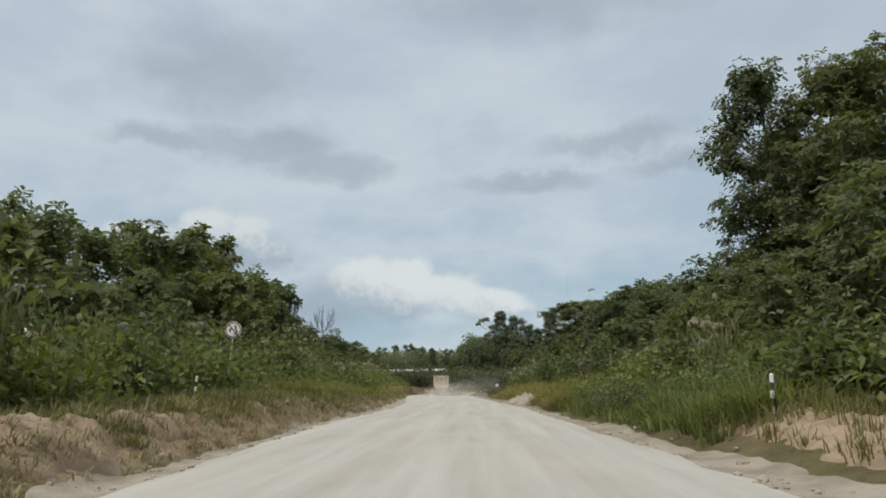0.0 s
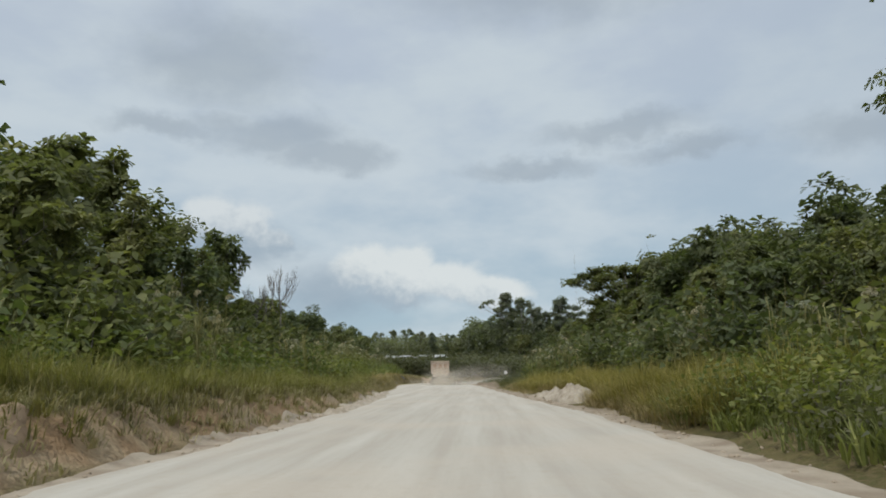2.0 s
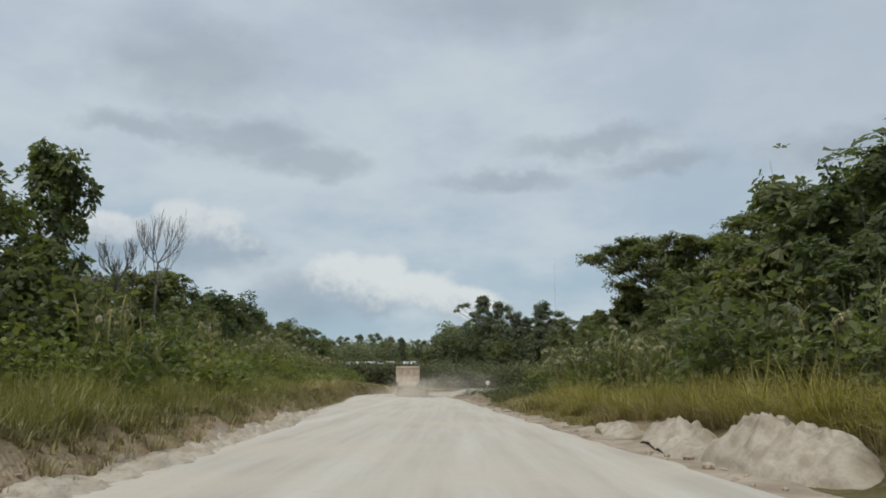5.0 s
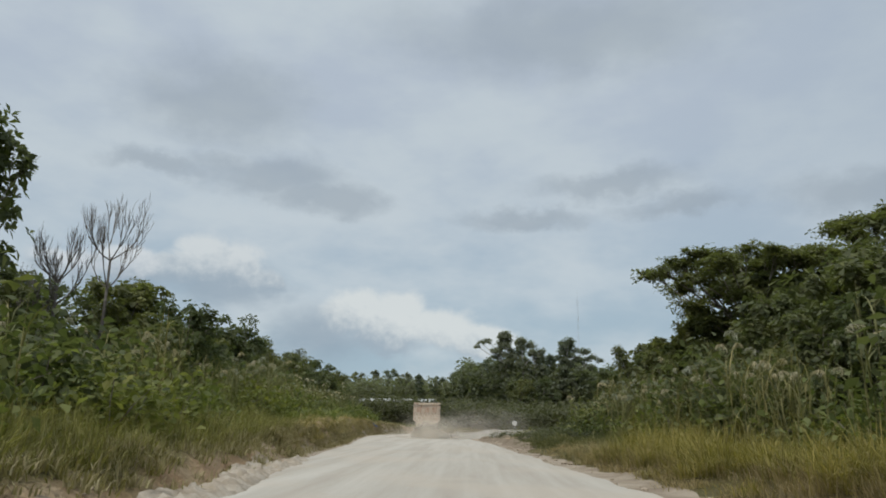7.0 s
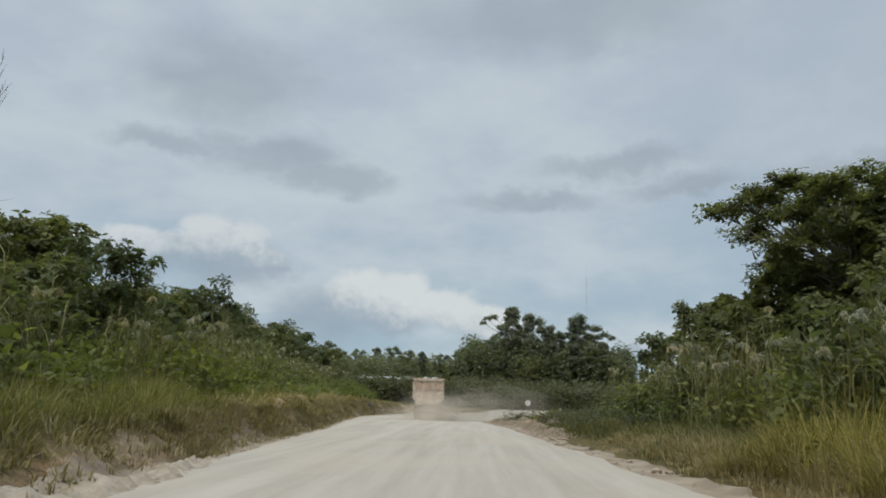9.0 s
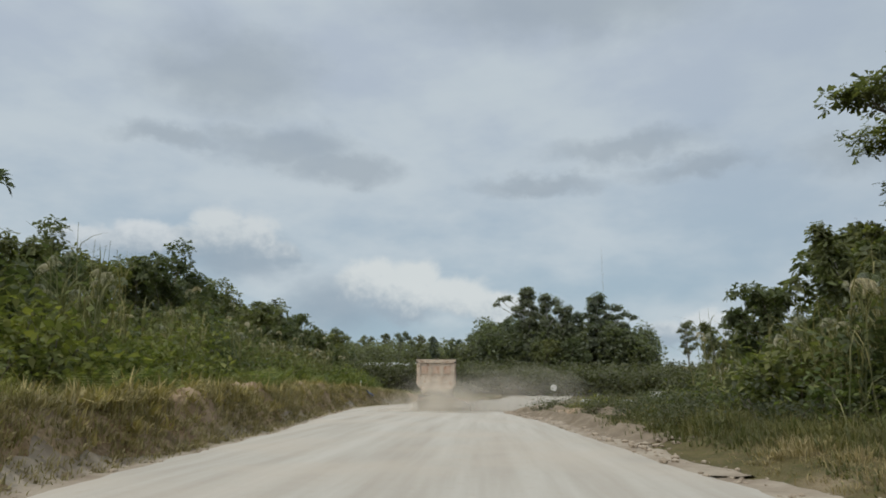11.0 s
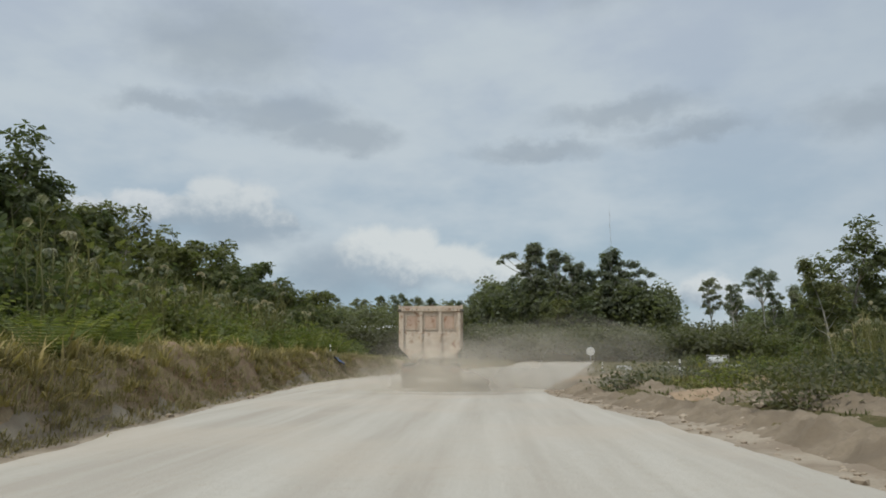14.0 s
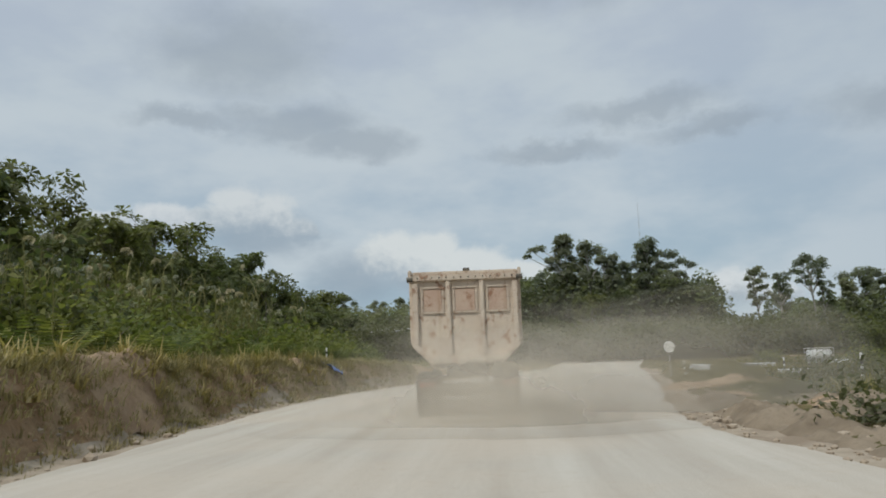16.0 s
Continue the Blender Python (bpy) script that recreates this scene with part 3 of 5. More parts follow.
slim = [Stock(make_tree("slender_tree", "slender young tree with big loose leaves", 30 + i, 10.0, 2.0, 3.0, 2600, 0.42, PALE_BARK, LEAF_DEEP if i else LEAF, limbs=15, twigs=3,
                        spread=0.40, trunk_r=0.10, whorl=8, aspect=0.4, droop=0.3, profile=lambda f: 1.15 - 0.95 * f)) for i in range(2)]


def make_layered(seed, height, reach):
    """A forked tree: an open flat canopy over tiers of level sprays, with a dense heart below."""
    rng, rs = random.Random(seed), np.random.RandomState(seed)
    verts, faces, spots, wide_ = [], [], [], []
    trunk = curve_pts(rng, Vector((0, 0, -0.4)), Vector((0.04, 0.02, 1)), height * 0.66, 7, 0.06, 0.05)
    tube(verts, faces, trunk, [0.27 - 0.024 * i for i in range(8)], 8)

    def spray(start, end, wide):
        mid_ = start.lerp(end, 0.5) + Vector((rng.gauss(0, 0.2), rng.gauss(0, 0.2), rng.uniform(-0.1, 0.25)))
        tube(verts, faces, [start, start.lerp(mid_, 0.55), mid_, mid_.lerp(end, 0.55), end], [0.10, 0.08, 0.06, 0.04, 0.02], 5)
        for q in range(7):
            b = rng.uniform(0, 6.28)
            tip = end + Vector((math.cos(b), math.sin(b), 0)) * wide * rng.uniform(0.5, 1.0) + Vector((0, 0, rng.uniform(-0.45, 0.3)))
            tube(verts, faces, [mid_.lerp(end, 0.7), end.lerp(tip, 0.5) + Vector((0, 0, 0.05)), tip], [0.025, 0.018, 0.008], 3)
            for k in range(3):
                spots.append(tuple(end.lerp(tip, rng.uniform(0.2, 1.1)) + Vector((rng.gauss(0, 0.12), rng.gauss(0, 0.12), 0.05))))
                wide_.append(rng.uniform(0.32, 0.62))

    for k in range(26):
        a, r_ = k * 2.399 + rng.uniform(-0.3, 0.3), reach * math.sqrt((k + 0.5) / 26)
        top = height * (0.985 - 0.13 * (r_ / reach) ** 2) + rng.uniform(-0.35, 0.2)
        spray(trunk[rng.choice((6, 7))], Vector((r_ * math.cos(a), r_ * math.sin(a), top)), rng.uniform(0.8, 1.3))
    for k in range(44):
        f = (k + rng.random() * 0.6) / 44
        a, r_ = k * 2.399 + rng.uniform(-0.4, 0.4), reach * (0.92 - 0.12 * f) * math.sqrt(rng.uniform(0.1, 1.0))
        top = height * (0.16 + 0.66 * f) - 0.05 * r_
        spray(trunk[max(1, min(7, int(7 * (top - 0.25 * r_) / (height * 0.66))))], Vector((r_ * math.cos(a), r_ * math.sin(a), top)), rng.uniform(1.0, 1.6))
    whorls = 7600
    pick = rs.randint(0, len(spots), whorls)
    pos = np.array(spots)[pick] + rs.normal(size=(whorls, 3)) * [0.55, 0.55, 0.24] * np.array(wide_)[pick][:, None] * 1.2
    axes = rs.normal(size=(whorls, 3)) * 0.2 + [0, 0, 1]
    ob = thing("flat_topped_tree", "tall spreading tree with flat layered grey-green foliage", "tree")
    new("trunk", mesh_of("trunk", verts, faces, BARK, True)).parent = ob
    new("crown", whorl_mesh("crown", pos, axes, 0.34, LEAF_DEEP, rs, 7, 0.4, 0.15, 0.35)).parent = ob
    return ob


flat_top = [Stock(make_layered(50 + i, 13.0, 6.4)) for i in range(2)]
giant = [Stock(make_tree("giant_tree", "very tall dark forest tree hung with foliage to the ground", 70 + i, 22.5, 5.0, 2.0, 32000, 0.42, BARK, LEAF_DEEP,
                         limbs=44, twigs=8, spread=0.85, trunk_r=0.38, aspect=0.5, droop=0.4, profile=lambda f: 0.75 + 0.35 * math.sin(math.pi * f) if f < 0.9 else 0.6)) for i in range(2)]


def make_emergent(seed, height, width, crown_from, lobes, lobe_r, arms=(), dense=24):
    """A tall forest tree whose limbs carry separate rounded lobes of leaves, with sky between them."""
    rng, rs = random.Random(seed), np.random.RandomState(seed)
    verts, faces, heads = [], [], []
    trunk = curve_pts(rng, Vector((0, 0, -0.6)), Vector((rng.gauss(0, 0.03), rng.gauss(0, 0.03), 1)), height * 0.92, 9, 0.035, 0.03)
    tube(verts, faces, trunk, [0.34 - 0.028 * i for i in range(10)], 7)
    for k in range(lobes):
        f = (k + rng.uniform(0.2, 0.8)) / lobes
        a = k * 2.399 + rng.uniform(-0.5, 0.5)
        out = width * 0.5 * math.sin(math.pi * (0.22 + 0.66 * f)) * rng.uniform(0.35, 1.0)
        heads.append((Vector((out * math.cos(a), out * math.sin(a), height * (crown_from + (1 - crown_from) * f) - lobe_r * 0.5)), lobe_r * rng.uniform(0.7, 1.25)))
    heads.append((trunk[9] + Vector((0, 0, height * 0.05)), lobe_r * 1.15))
    heads += [(Vector((dx, rng.uniform(-1, 1), dz)), r_) for dx, dz, r_ in arms]
    spots, axes = [], []
    for c, r_ in heads:
        i = max(2, min(8, int(9 * (c.z - 0.5 * math.hypot(c.x, c.y)) / (height * 0.92))))
        limb = [trunk[i], trunk[i].lerp(c, 0.4) + Vector((0, 0, 0.15 * r_)), trunk[i].lerp(c, 0.75), c]
        tube(verts, faces, limb, [0.16, 0.13, 0.09, 0.04], 5)
        n = int(dense * r_ * r_) + 12
        b = rs.normal(size=(n, 3))
        b /= np.linalg.norm(b, axis=1, keepdims=True)
        b[:, 2] = np.where(b[:, 2] < 0, b[:, 2] * 0.45, b[:, 2])
        spots.append(b * r_ * rs.uniform(0.3, 1.2, (n, 1)) * [1.0, 1.0, 0.8] + np.array(c))
        axes.append(b * 0.8 + [0, 0, 0.6])
    ob = thing("forest_tree", "tall forest tree with a haze-paled lobed crown on a pale trunk", "tree")
    new("trunk", mesh_of("trunk", verts, faces, PALE_BARK, True)).parent = ob
    # the crown's pale grey-green includes painted haze
    new("crown", whorl_mesh("crown", np.concatenate(spots), np.concatenate(axes), 0.66, LEAF_FAR_HAZE, rs, 6, 0.55, droop=0.2)).parent = ob
    return ob


grove = [Stock(make_emergent(90, 24.0, 6.5, 0.33, 22, 1.35)), Stock(make_emergent(91, 23.0, 8.0, 0.55, 10, 1.5)), Stock(make_emergent(92, 22.0, 10.0, 0.45, 15, 1.6))]
lean_giant = Stock(make_emergent(93, 25.0, 6.6, 0.28, 30, 1.4, ((-5.4, 22.0, 1.2), (-7.4, 21.4, 0.9), (-8.6, 20.2, 0.7), (-3.4, 19.0, 1.0))))
broad_giant = Stock(make_emergent(94, 23.6, 9.0, 0.28, 32, 1.4, ((5.4, 19.6, 1.5), (8.0, 18.0, 1.3), (10.2, 17.0, 1.0), (7.0, 15.0, 1.3), (9.6, 12.4, 1.1), (6.6, 11.0, 1.2))))
bare_pole = [Stock(make_emergent(95, 23.0, 7.4, 0.58, 16, 0.95, dense=17)), Stock(make_emergent(96, 22.0, 7.0, 0.64, 13, 1.0, dense=17)), Stock(make_emergent(97, 24.0, 11.0, 0.70, 14, 1.25, dense=17))]


def make_shrub(seed, label, height, radius, leaves, size, mat):
    rng, rs = random.Random(seed), np.random.RandomState(seed)
    verts, faces, tips = [], [], []
    for k in range(8):
        a = rng.uniform(0, 6.28)
        st = curve_pts(rng, Vector((0.3 * math.cos(a), 0.3 * math.sin(a), -0.15)), Vector((math.cos(a) * radius / height, math.sin(a) * radius / height, 1.0)),
                       height * rng.uniform(0.6, 1.0), 5, 0.16, 0.0)
        tube(verts, faces, st, [0.035, 0.03, 0.025, 0.02, 0.014, 0.006], 3)
        tips += st[2:]
    pos = np.array([tuple(t) for t in tips])[rs.randint(0, len(tips), leaves)] + rs.normal(size=(leaves, 3)) * [0.42, 0.42, 0.36]
    low = rs.randint(0, leaves, leaves // 4)
    pos[low] = np.c_[rs.normal(size=(len(low), 2)) * radius * 0.7, rs.uniform(0.05, height * 0.5, len(low))]
    pos[:, 2] = np.maximum(pos[:, 2], 0.06)
    ob = thing("shrub", label, "shrub", "roadside scrub")
    new("stem", mesh_of("stem", verts, faces, BARK, True)).parent = ob
    new("foliage", leaf_mesh("foliage", pos, size * 0.9, mat, rs, 0.4, 0.54, 0.2, folded=True)).parent = ob
    return ob


shrubs = [Stock(make_shrub(110 + i, lab, h, r, n, s, mt)) for i, (lab, h, r, n, s, mt) in enumerate((
    ("thick green roadside shrub", 3.4, 1.5, 1300, 0.30, LEAF), ("yellow-green leafy shrub at the verge", 2.6, 1.4, 1050, 0.26, LEAF_FRESH),
    ("dark dense thicket shrub", 4.2, 1.7, 1500, 0.33, LEAF_DEEP), ("low fresh green bush", 1.5, 1.0, 650, 0.20, LEAF_FRESH), ("low dark green bush on rough ground", 1.4, 1.2, 1000, 0.17, LEAF_SCRUB_HAZE)))]


def blade(verts, faces, root, way, length, width, bend, segs=3):
    """One tapering grass blade or ribbon leaf."""
    side = Vector((-way.y, way.x, 0)).normalized() * width * 0.5
    b = len(verts)
    for i in range(segs):
        f = i / segs
        p = root + Vector((0, 0, length * (f - bend * 0.45 * f * f))) + way * (length * bend * f * f)
        w = 1.0 - 0.55 * f
        verts += [p - side * w, p + side * w]
    verts.append(root + Vector((0, 0, length * (1 - bend * 0.45))) + way * (length * bend))
    for i in range(segs - 1):
        faces.append((b + 2 * i, b + 2 * i + 1, b + 2 * i + 3, b + 2 * i + 2))
    faces.append((b + 2 * segs - 2, b + 2 * segs - 1, b + 2 * segs))


def make_reed(seed, stems, height):
    rng, rs = random.Random(seed), np.random.RandomState(seed)
    ob = thing("reed_clump", "clump of tall cane grass with pale feathery plumes", "reed", "cane along the verge")
    sv, sf, lv, lf = [], [], [], []
    heads = []
    for k in range(stems):
        a = rng.uniform(0, 6.28)
        root = Vector((rng.gauss(0, 0.5), rng.gauss(0, 0.5), -0.1))
        st = curve_pts(rng, root, Vector((math.cos(a) * 0.10, math.sin(a) * 0.10, 1)), height * rng.uniform(0.7, 1.1), 6, 0.035, 0.0)
        tube(sv, sf, st, [0.016, 0.015, 0.014, 0.012, 0.010, 0.008, 0.005], 3)
        for q in range(7):
            i = rng.randint(0, 4)
            b = rng.uniform(0, 6.28)
            blade(lv, lf, st[i].lerp(st[i + 1], rng.random()), Vector((math.cos(b), math.sin(b), 0)), rng.uniform(0.8, 1.5), 0.035, rng.uniform(0.4, 1.0), 3)
        if rng.random() < 0.4:
            heads.append((st[6], rng.uniform(0, 6.28)))
    new("culm", mesh_of("culm", sv, sf, CANE)).parent = ob
    new("foliage", mesh_of("foliage", lv, lf, CANE)).parent = ob
    for tip, a in heads:
        pv, pf = [], []
        way_ = Vector((math.cos(a), math.sin(a), 0))
        for q in range(80):
            f = rng.random()
            s_ = tip + way_ * (0.32 * f * f) + Vector((0, 0, 0.50 * f - 0.40 * f * f))
            out = Vector((rng.gauss(0, 0.035), rng.gauss(0, 0.035), 0)) * (1.2 - 0.6 * f)
            end = s_ + out * 1.6 + way_ * rng.uniform(0.02, 0.12) + Vector((0, 0, -rng.uniform(0.02, 0.20)))
            side_ = Vector((rng.gauss(0, 1), rng.gauss(0, 1), 0)).normalized() * 0.016
            b = len(pv)
            pv += [s_ + out * 0.3 - side_, s_ + out * 0.3 + side_, end]
            pf.append((b, b + 1, b + 2))
        new("plume", mesh_of("plume", pv, pf, PLUME)).parent = ob
    return ob


reeds = [Stock(make_reed(130 + i, n, h)) for i, (n, h) in enumerate(((9, 3.6), (7, 4.2), (11, 3.0)))]


def make_fern(seed):
    rng = random.Random(seed)
    ob = thing("fern_palm", "arching feathery fronds growing from the bank", "fern", "fronds on the bank")
    for k in range(9):
        a = k * 0.7 + rng.uniform(-0.3, 0.3)
        pts = curve_pts(rng, Vector((0, 0, 0)), Vector((math.cos(a) * 0.55, math.sin(a) * 0.55, 1)), rng.uniform(1.5, 2.4), 9, 0.03, -0.12)
        sv, sf = [], []
        tube(sv, sf, pts, [0.018 - 0.0016 * i for i in range(10)], 3)
        for i in range(2, 10):
            d = (pts[i] - pts[i - 1]).normalized()
            side = d.cross(Vector((0, 0, 1))).normalized()
            for q in (0.0, 0.5):
                for sg in (-1, 1):
                    p = pts[i - 1].lerp(pts[i], q)
                    ln = 0.52 * math.sin(math.pi * min(1, (i + 1.5 + q) / 11.5))
                    tip = p + side * sg * ln + d * ln * 0.35 - Vector((0, 0, ln * 0.25))
                    b = len(sv)
                    mid_ = p.lerp(tip, 0.45)
                    sv += [p, mid_ + d * 0.035, tip, mid_ - d * 0.035]
                    sf.append((b, b + 1, b + 2, b + 3))
        new("frond", mesh_of("frond", sv, sf, LEAF_FRESH)).parent = ob
    return ob


ferns = [Stock(make_fern(150 + i)) for i in range(2)]

rng = random.Random(5)


def plant(stock, x, y, size=1.0, tall=1.0, sink=0.05):
    return stock.at(x, y, land(x, y) - sink, rng.uniform(0, 360), size, tall)


def left_top(y):
    return float(np.interp(y, [-30, 14, 27, 36, 45, 56, 66, 79, 85, 91, 98, 106, 118, 130, 150, 175, 260], [6.0, 6.2, 9.3, 9.8, 10.9, 12.6, 12.4, 8.4, 7.6, 7.8, 10.0, 8.6, 9.0, 9.5, 11.0, 10.9, 10.5]))


def right_top(y):
    return float(np.interp(y, [-30, 28, 46, 57, 66, 74, 85, 100, 112], [11.0, 10.0, 8.4, 8.6, 9.5, 10.4, 10.8, 10.4, 8.0]))


def wood_line(y):
    """The left wood keeps straight on where the road swings away."""
    return float(np.interp(y, [-80, 137, 175, 240, 300], [float(left_edge(-80)) - 10.5, -23.7, -24.5, -33.0, -42.0])) if y > 137 else float(left_edge(y)) - 10.5


# left wood: three rows deep behind the verge
for row, (off, step_, k, pool) in enumerate(((0.0, 5.0, 0.68, broad), (4.0, 5.2, 0.95, middle), (9.0, 5.4, 1.0, back))):
    y = -6.0 + row * 1.3
    while y < 250:
        x = wood_line(y) - off - rng.uniform(-1.4, 1.6)
        h = left_top(y) * k * rng.uniform(0.74, 1.08 if y < 90 else 1.0)
        if rng.random() < (0.15 if y < 95 else 0.28):
            plant(rng.choice(slim), x, y, h * (1.04 if y < 85 else 0.86) / 10.0)
        else:
            plant(rng.choice((middle if pool is broad and y > 125 else pool if y < 185 else back) + ([pool[0]] * 2 if y < 95 else [pool[1]] * 3)), x, y, h / 10.0)
        y += step_ * rng.uniform(0.75, 1.3) * (1.0 if y < 180 else 1.4)
# right wood up to the clearing
for row, (off, step_, k, pool) in enumerate(((8.8, 4.6, 0.60, broad), (12.4, 4.8, 0.88, middle), (17.0, 5.2, 1.05, back), (23.0, 6.5, 1.2, back))):
    y = 6.0 + row * 1.1
    while y < 112:
        if off > 20 and y < 55:
            y += 5.0
            continue
        x = float(right_edge(y)) + off + rng.uniform(-1.0, 1.4)
        h = right_top(y) * k * rng.uniform(0.8, 1.06) * (0.8 if 78 < y < 100 and off < 20 else 1.0)
        if not (abs(y - 103) < 6 and 10 < off < 16):
            plant(rng.choice(pool if rng.random() < 0.88 or 66 < y < 98 else slim), x, y, h / 10.0)
        y += step_ * rng.uniform(0.8, 1.2)
# trees that stand out of the skyline
for x, y, top in ((-19.8, 62.0, 11.0), (-24.3, 101.5, 10.8), (-27.4, 129.6, 11.2), (-28.1, 139.5, 10.8), (-26.2, 155.0, 11.2), (-27.6, 172.6, 11.8),
                  (15.7, 71.0, 11.6), (16.6, 83.5, 10.8), (21.5, 85.0, 13.4), (10.6, 108.5, 8.2), (13.8, 104.5, 10.3), (10.9, 105.5, 8.4), (17.6, 52.5, 9.6)):
    plant(rng.choice(broad), x, y, (top - land(x, y)) / 11.2)
for x, y, s, st in ((20.3, 49.0, 0.97, 0), (25.5, 46.5, 0.98, 1), (29.0, 52.0, 0.96, 0), (24.5, 55.0, 0.84, 1), (21.5, 43.5, 0.72, 1)):
    plant(giant[st], x, y, s).rotation_euler.z += 2.6
plant(slim[0], -20.9, 64.3, 1.47)
plant(broad[0], -26.5, 66.5, 1.42)
plant(broad[2], -21.6, 82.3, 0.82, 1.5)
for x, y, s, st in ((15.1, 103.0, 0.94, 0), (21.5, 107.0, 1.0, 1), (23.5, 97.0, 1.03, 0)):
    plant(flat_top[st], x, y, s)
for x, y, h in ((16.5, 118, 8.5), (20.0, 124, 9.2), (18.5, 131, 8.0), (24.5, 134, 10.0), (19.0, 150, 8.2), (23.5, 145, 9.0), (25.5, 160, 10.6), (29.5, 152, 10), (30.5, 168, 9), (34.5, 160, 10),
                (38, 175, 9.5), (44, 186, 10), (33, 184, 8.5)):
    plant(rng.choice(middle + slim), x, y, h / 10.0)
# far grove and the trees at the back of the clearing
plant(lean_giant, 9.1, 291, 1.0).rotation_euler.z = 0.0
plant(broad_giant, 29.1, 291, 1.0).rotation_euler.z = 0.0
for k, x, y, h in ((1, 15.4, 291, 23.6), (0, 20.0, 289, 20.0), (0, 24.5, 296, 19.0), (0, 34.0, 300, 19.0), (2, 4.5, 300, 17.0), (1, -2.0, 300, 15.0), (2, 12.5, 305, 19.0), (1, 39.5, 304, 14.0),
                   (0, 88.0, 322, 19.0), (2, 94.0, 330, 22.5), (1, 100.5, 334, 23.5), (2, 107.0, 328, 21.5), (0, 113.0, 338, 23.5), (2, 119.0, 332, 22.5), (0, 126.0, 335, 23.0), (2, 137.0, 338, 23.0),
                   (2, -6.0, 300, 12.5), (2, -12.5, 304, 10.5), (0, -18.0, 300, 11), (2, -23.5, 308, 11.5), (2, -29.0, 318, 13), (0, -36.0, 330, 13), (2, -43.0, 326, 12), (2, -54.0, 335, 15)):
    plant(grove[k], x, y, h / (24.0, 23.0, 22.0)[k])
for k, x, y, top in ((0, 55.0, 295, 21.5), (1, 62.5, 300, 20.4), (2, 73.5, 310, 25.8), (1, 67.0, 312, 18.0), (1, 80.5, 318, 19.5)):
    plant(bare_pole[k], x, y, (top - land(x, y)) / (23.0, 22.0, 24.0)[k])
for i in range(16):
    x, y = rng.uniform(-4, 135), rng.uniform(270, 290)
    if 42 < x < 68:
        continue
    plant(rng.choice(back), x, y, rng.uniform(0.7, 1.05))

# shrubs, cane and fronds along both verges
y = 4.0
while y < 190:
    for off, sd, pool in ((5.0, 0.7, (3, 1, 1)), (7.2, 0.9, (0, 1, 2))):
        plant(shrubs[rng.choice(pool)], min(float(left_edge(y)) - off, wood_line(y) + 10.5 - off) + rng.gauss(0, sd), y + rng.uniform(-0.8, 0.8), rng.uniform(0.7, 1.2))
    y += rng.uniform(2.8, 4.0) * (1.0 if y < 160 else 1.6)
y = 6.0
while y < 104:
    for off, sd, pool in ((6.4, 0.7, (0, 1, 2)),) + (((5.0, 0.5, (3, 3, 1)),) if y > 94 or y < 42 else ()):
        plant(shrubs[rng.choice(pool)], float(right_edge(y)) + off + rng.gauss(0, sd), y + rng.uniform(-0.8, 0.8), rng.uniform(0.7, 1.1))
    y += rng.uniform(2.2, 3.2)
for i in range(34):
    y = rng.uniform(17, 44)
    plant(shrubs[rng.choice((3, 3, 4))], float(right_edge(y)) + rng.uniform(1.7, 5.0), y, rng.uniform(0.5, 0.9))
for i in range(8):
    y = rng.uniform(27, 45)
    plant(rng.choice(reeds), float(right_edge(y)) + rng.uniform(5.0, 7.5), y, rng.uniform(0.9, 1.15))
canes = random.Random(77)
for i in range(26):
    y = canes.uniform(70, 101)
    reeds[canes.choice((0, 1, 1))].at(float(right_edge(y)) + canes.uniform(4.6, 6.4), y, land(float(right_edge(y)) + 5.5, y) - 0.1, canes.uniform(0, 360), canes.uniform(0.85, 1.15))
for i in range(44):
    y = rng.uniform(112, 215)
    x = float(right_edge(y)) + rng.uniform(5.0, 34.0)
    near = y < 135
    plant(shrubs[rng.choice((4, 4, 4, 3) if near or x < 26 else (0, 1, 2))], x, y, rng.uniform(0.45, 0.9) if x < 24 else rng.uniform(0.8, 1.2))
for i in range(58):
    y = rng.uniform(96, 146)
    plant(shrubs[rng.choice((3, 4, 4, 4, 4))], float(right_edge(y)) + 2.4 + 10.0 * rng.random() ** 1.4, y, rng.uniform(0.4, 0.95))
for i in range(78):
    y = 8 + 104 * rng.random() ** 1.25
    plant(rng.choice(reeds), float(left_edge(y)) - rng.uniform(4.4, 7.4), y, rng.uniform(0.85, 1.2))
for i in range(46):
    y = rng.uniform(94, 158)
    plant(rng.choice(reeds), wood_line(min(y, 137)) + 10.5 - rng.uniform(4.2, 8.0), y, rng.uniform(0.85, 1.25))
for i in range(18):
    y = rng.uniform(88, 160)
    plant(shrubs[rng.choice((1, 3, 3, 0))], min(float(left_edge(y)), wood_line(y) + 10.5) - rng.uniform(3.6, 7.5), y, rng.uniform(0.7, 1.05))
for i in range(70):
    y = rng.uniform(45, 150)
    plant(rng.choice(reeds), float(right_edge(y)) + rng.uniform(4.6, 8.0) + (10 if y > 110 else 0), y, rng.uniform(0.8, 1.1))
y = 8.0
while y < 190:
    plant(shrubs[rng.choice((0, 2, 2))], wood_line(y) + rng.uniform(-0.6, 1.2), y, rng.uniform(0.9, 1.35))
    y += rng.uniform(3.2, 4.4)
for i in range(40):
    y = rng.uniform(95, 160)
    plant(rng.choice(ferns), min(float(left_edge(y)), wood_line(y) + 10.5) - rng.uniform(1.6, 5.0), y, rng.uniform(0.5, 1.0))


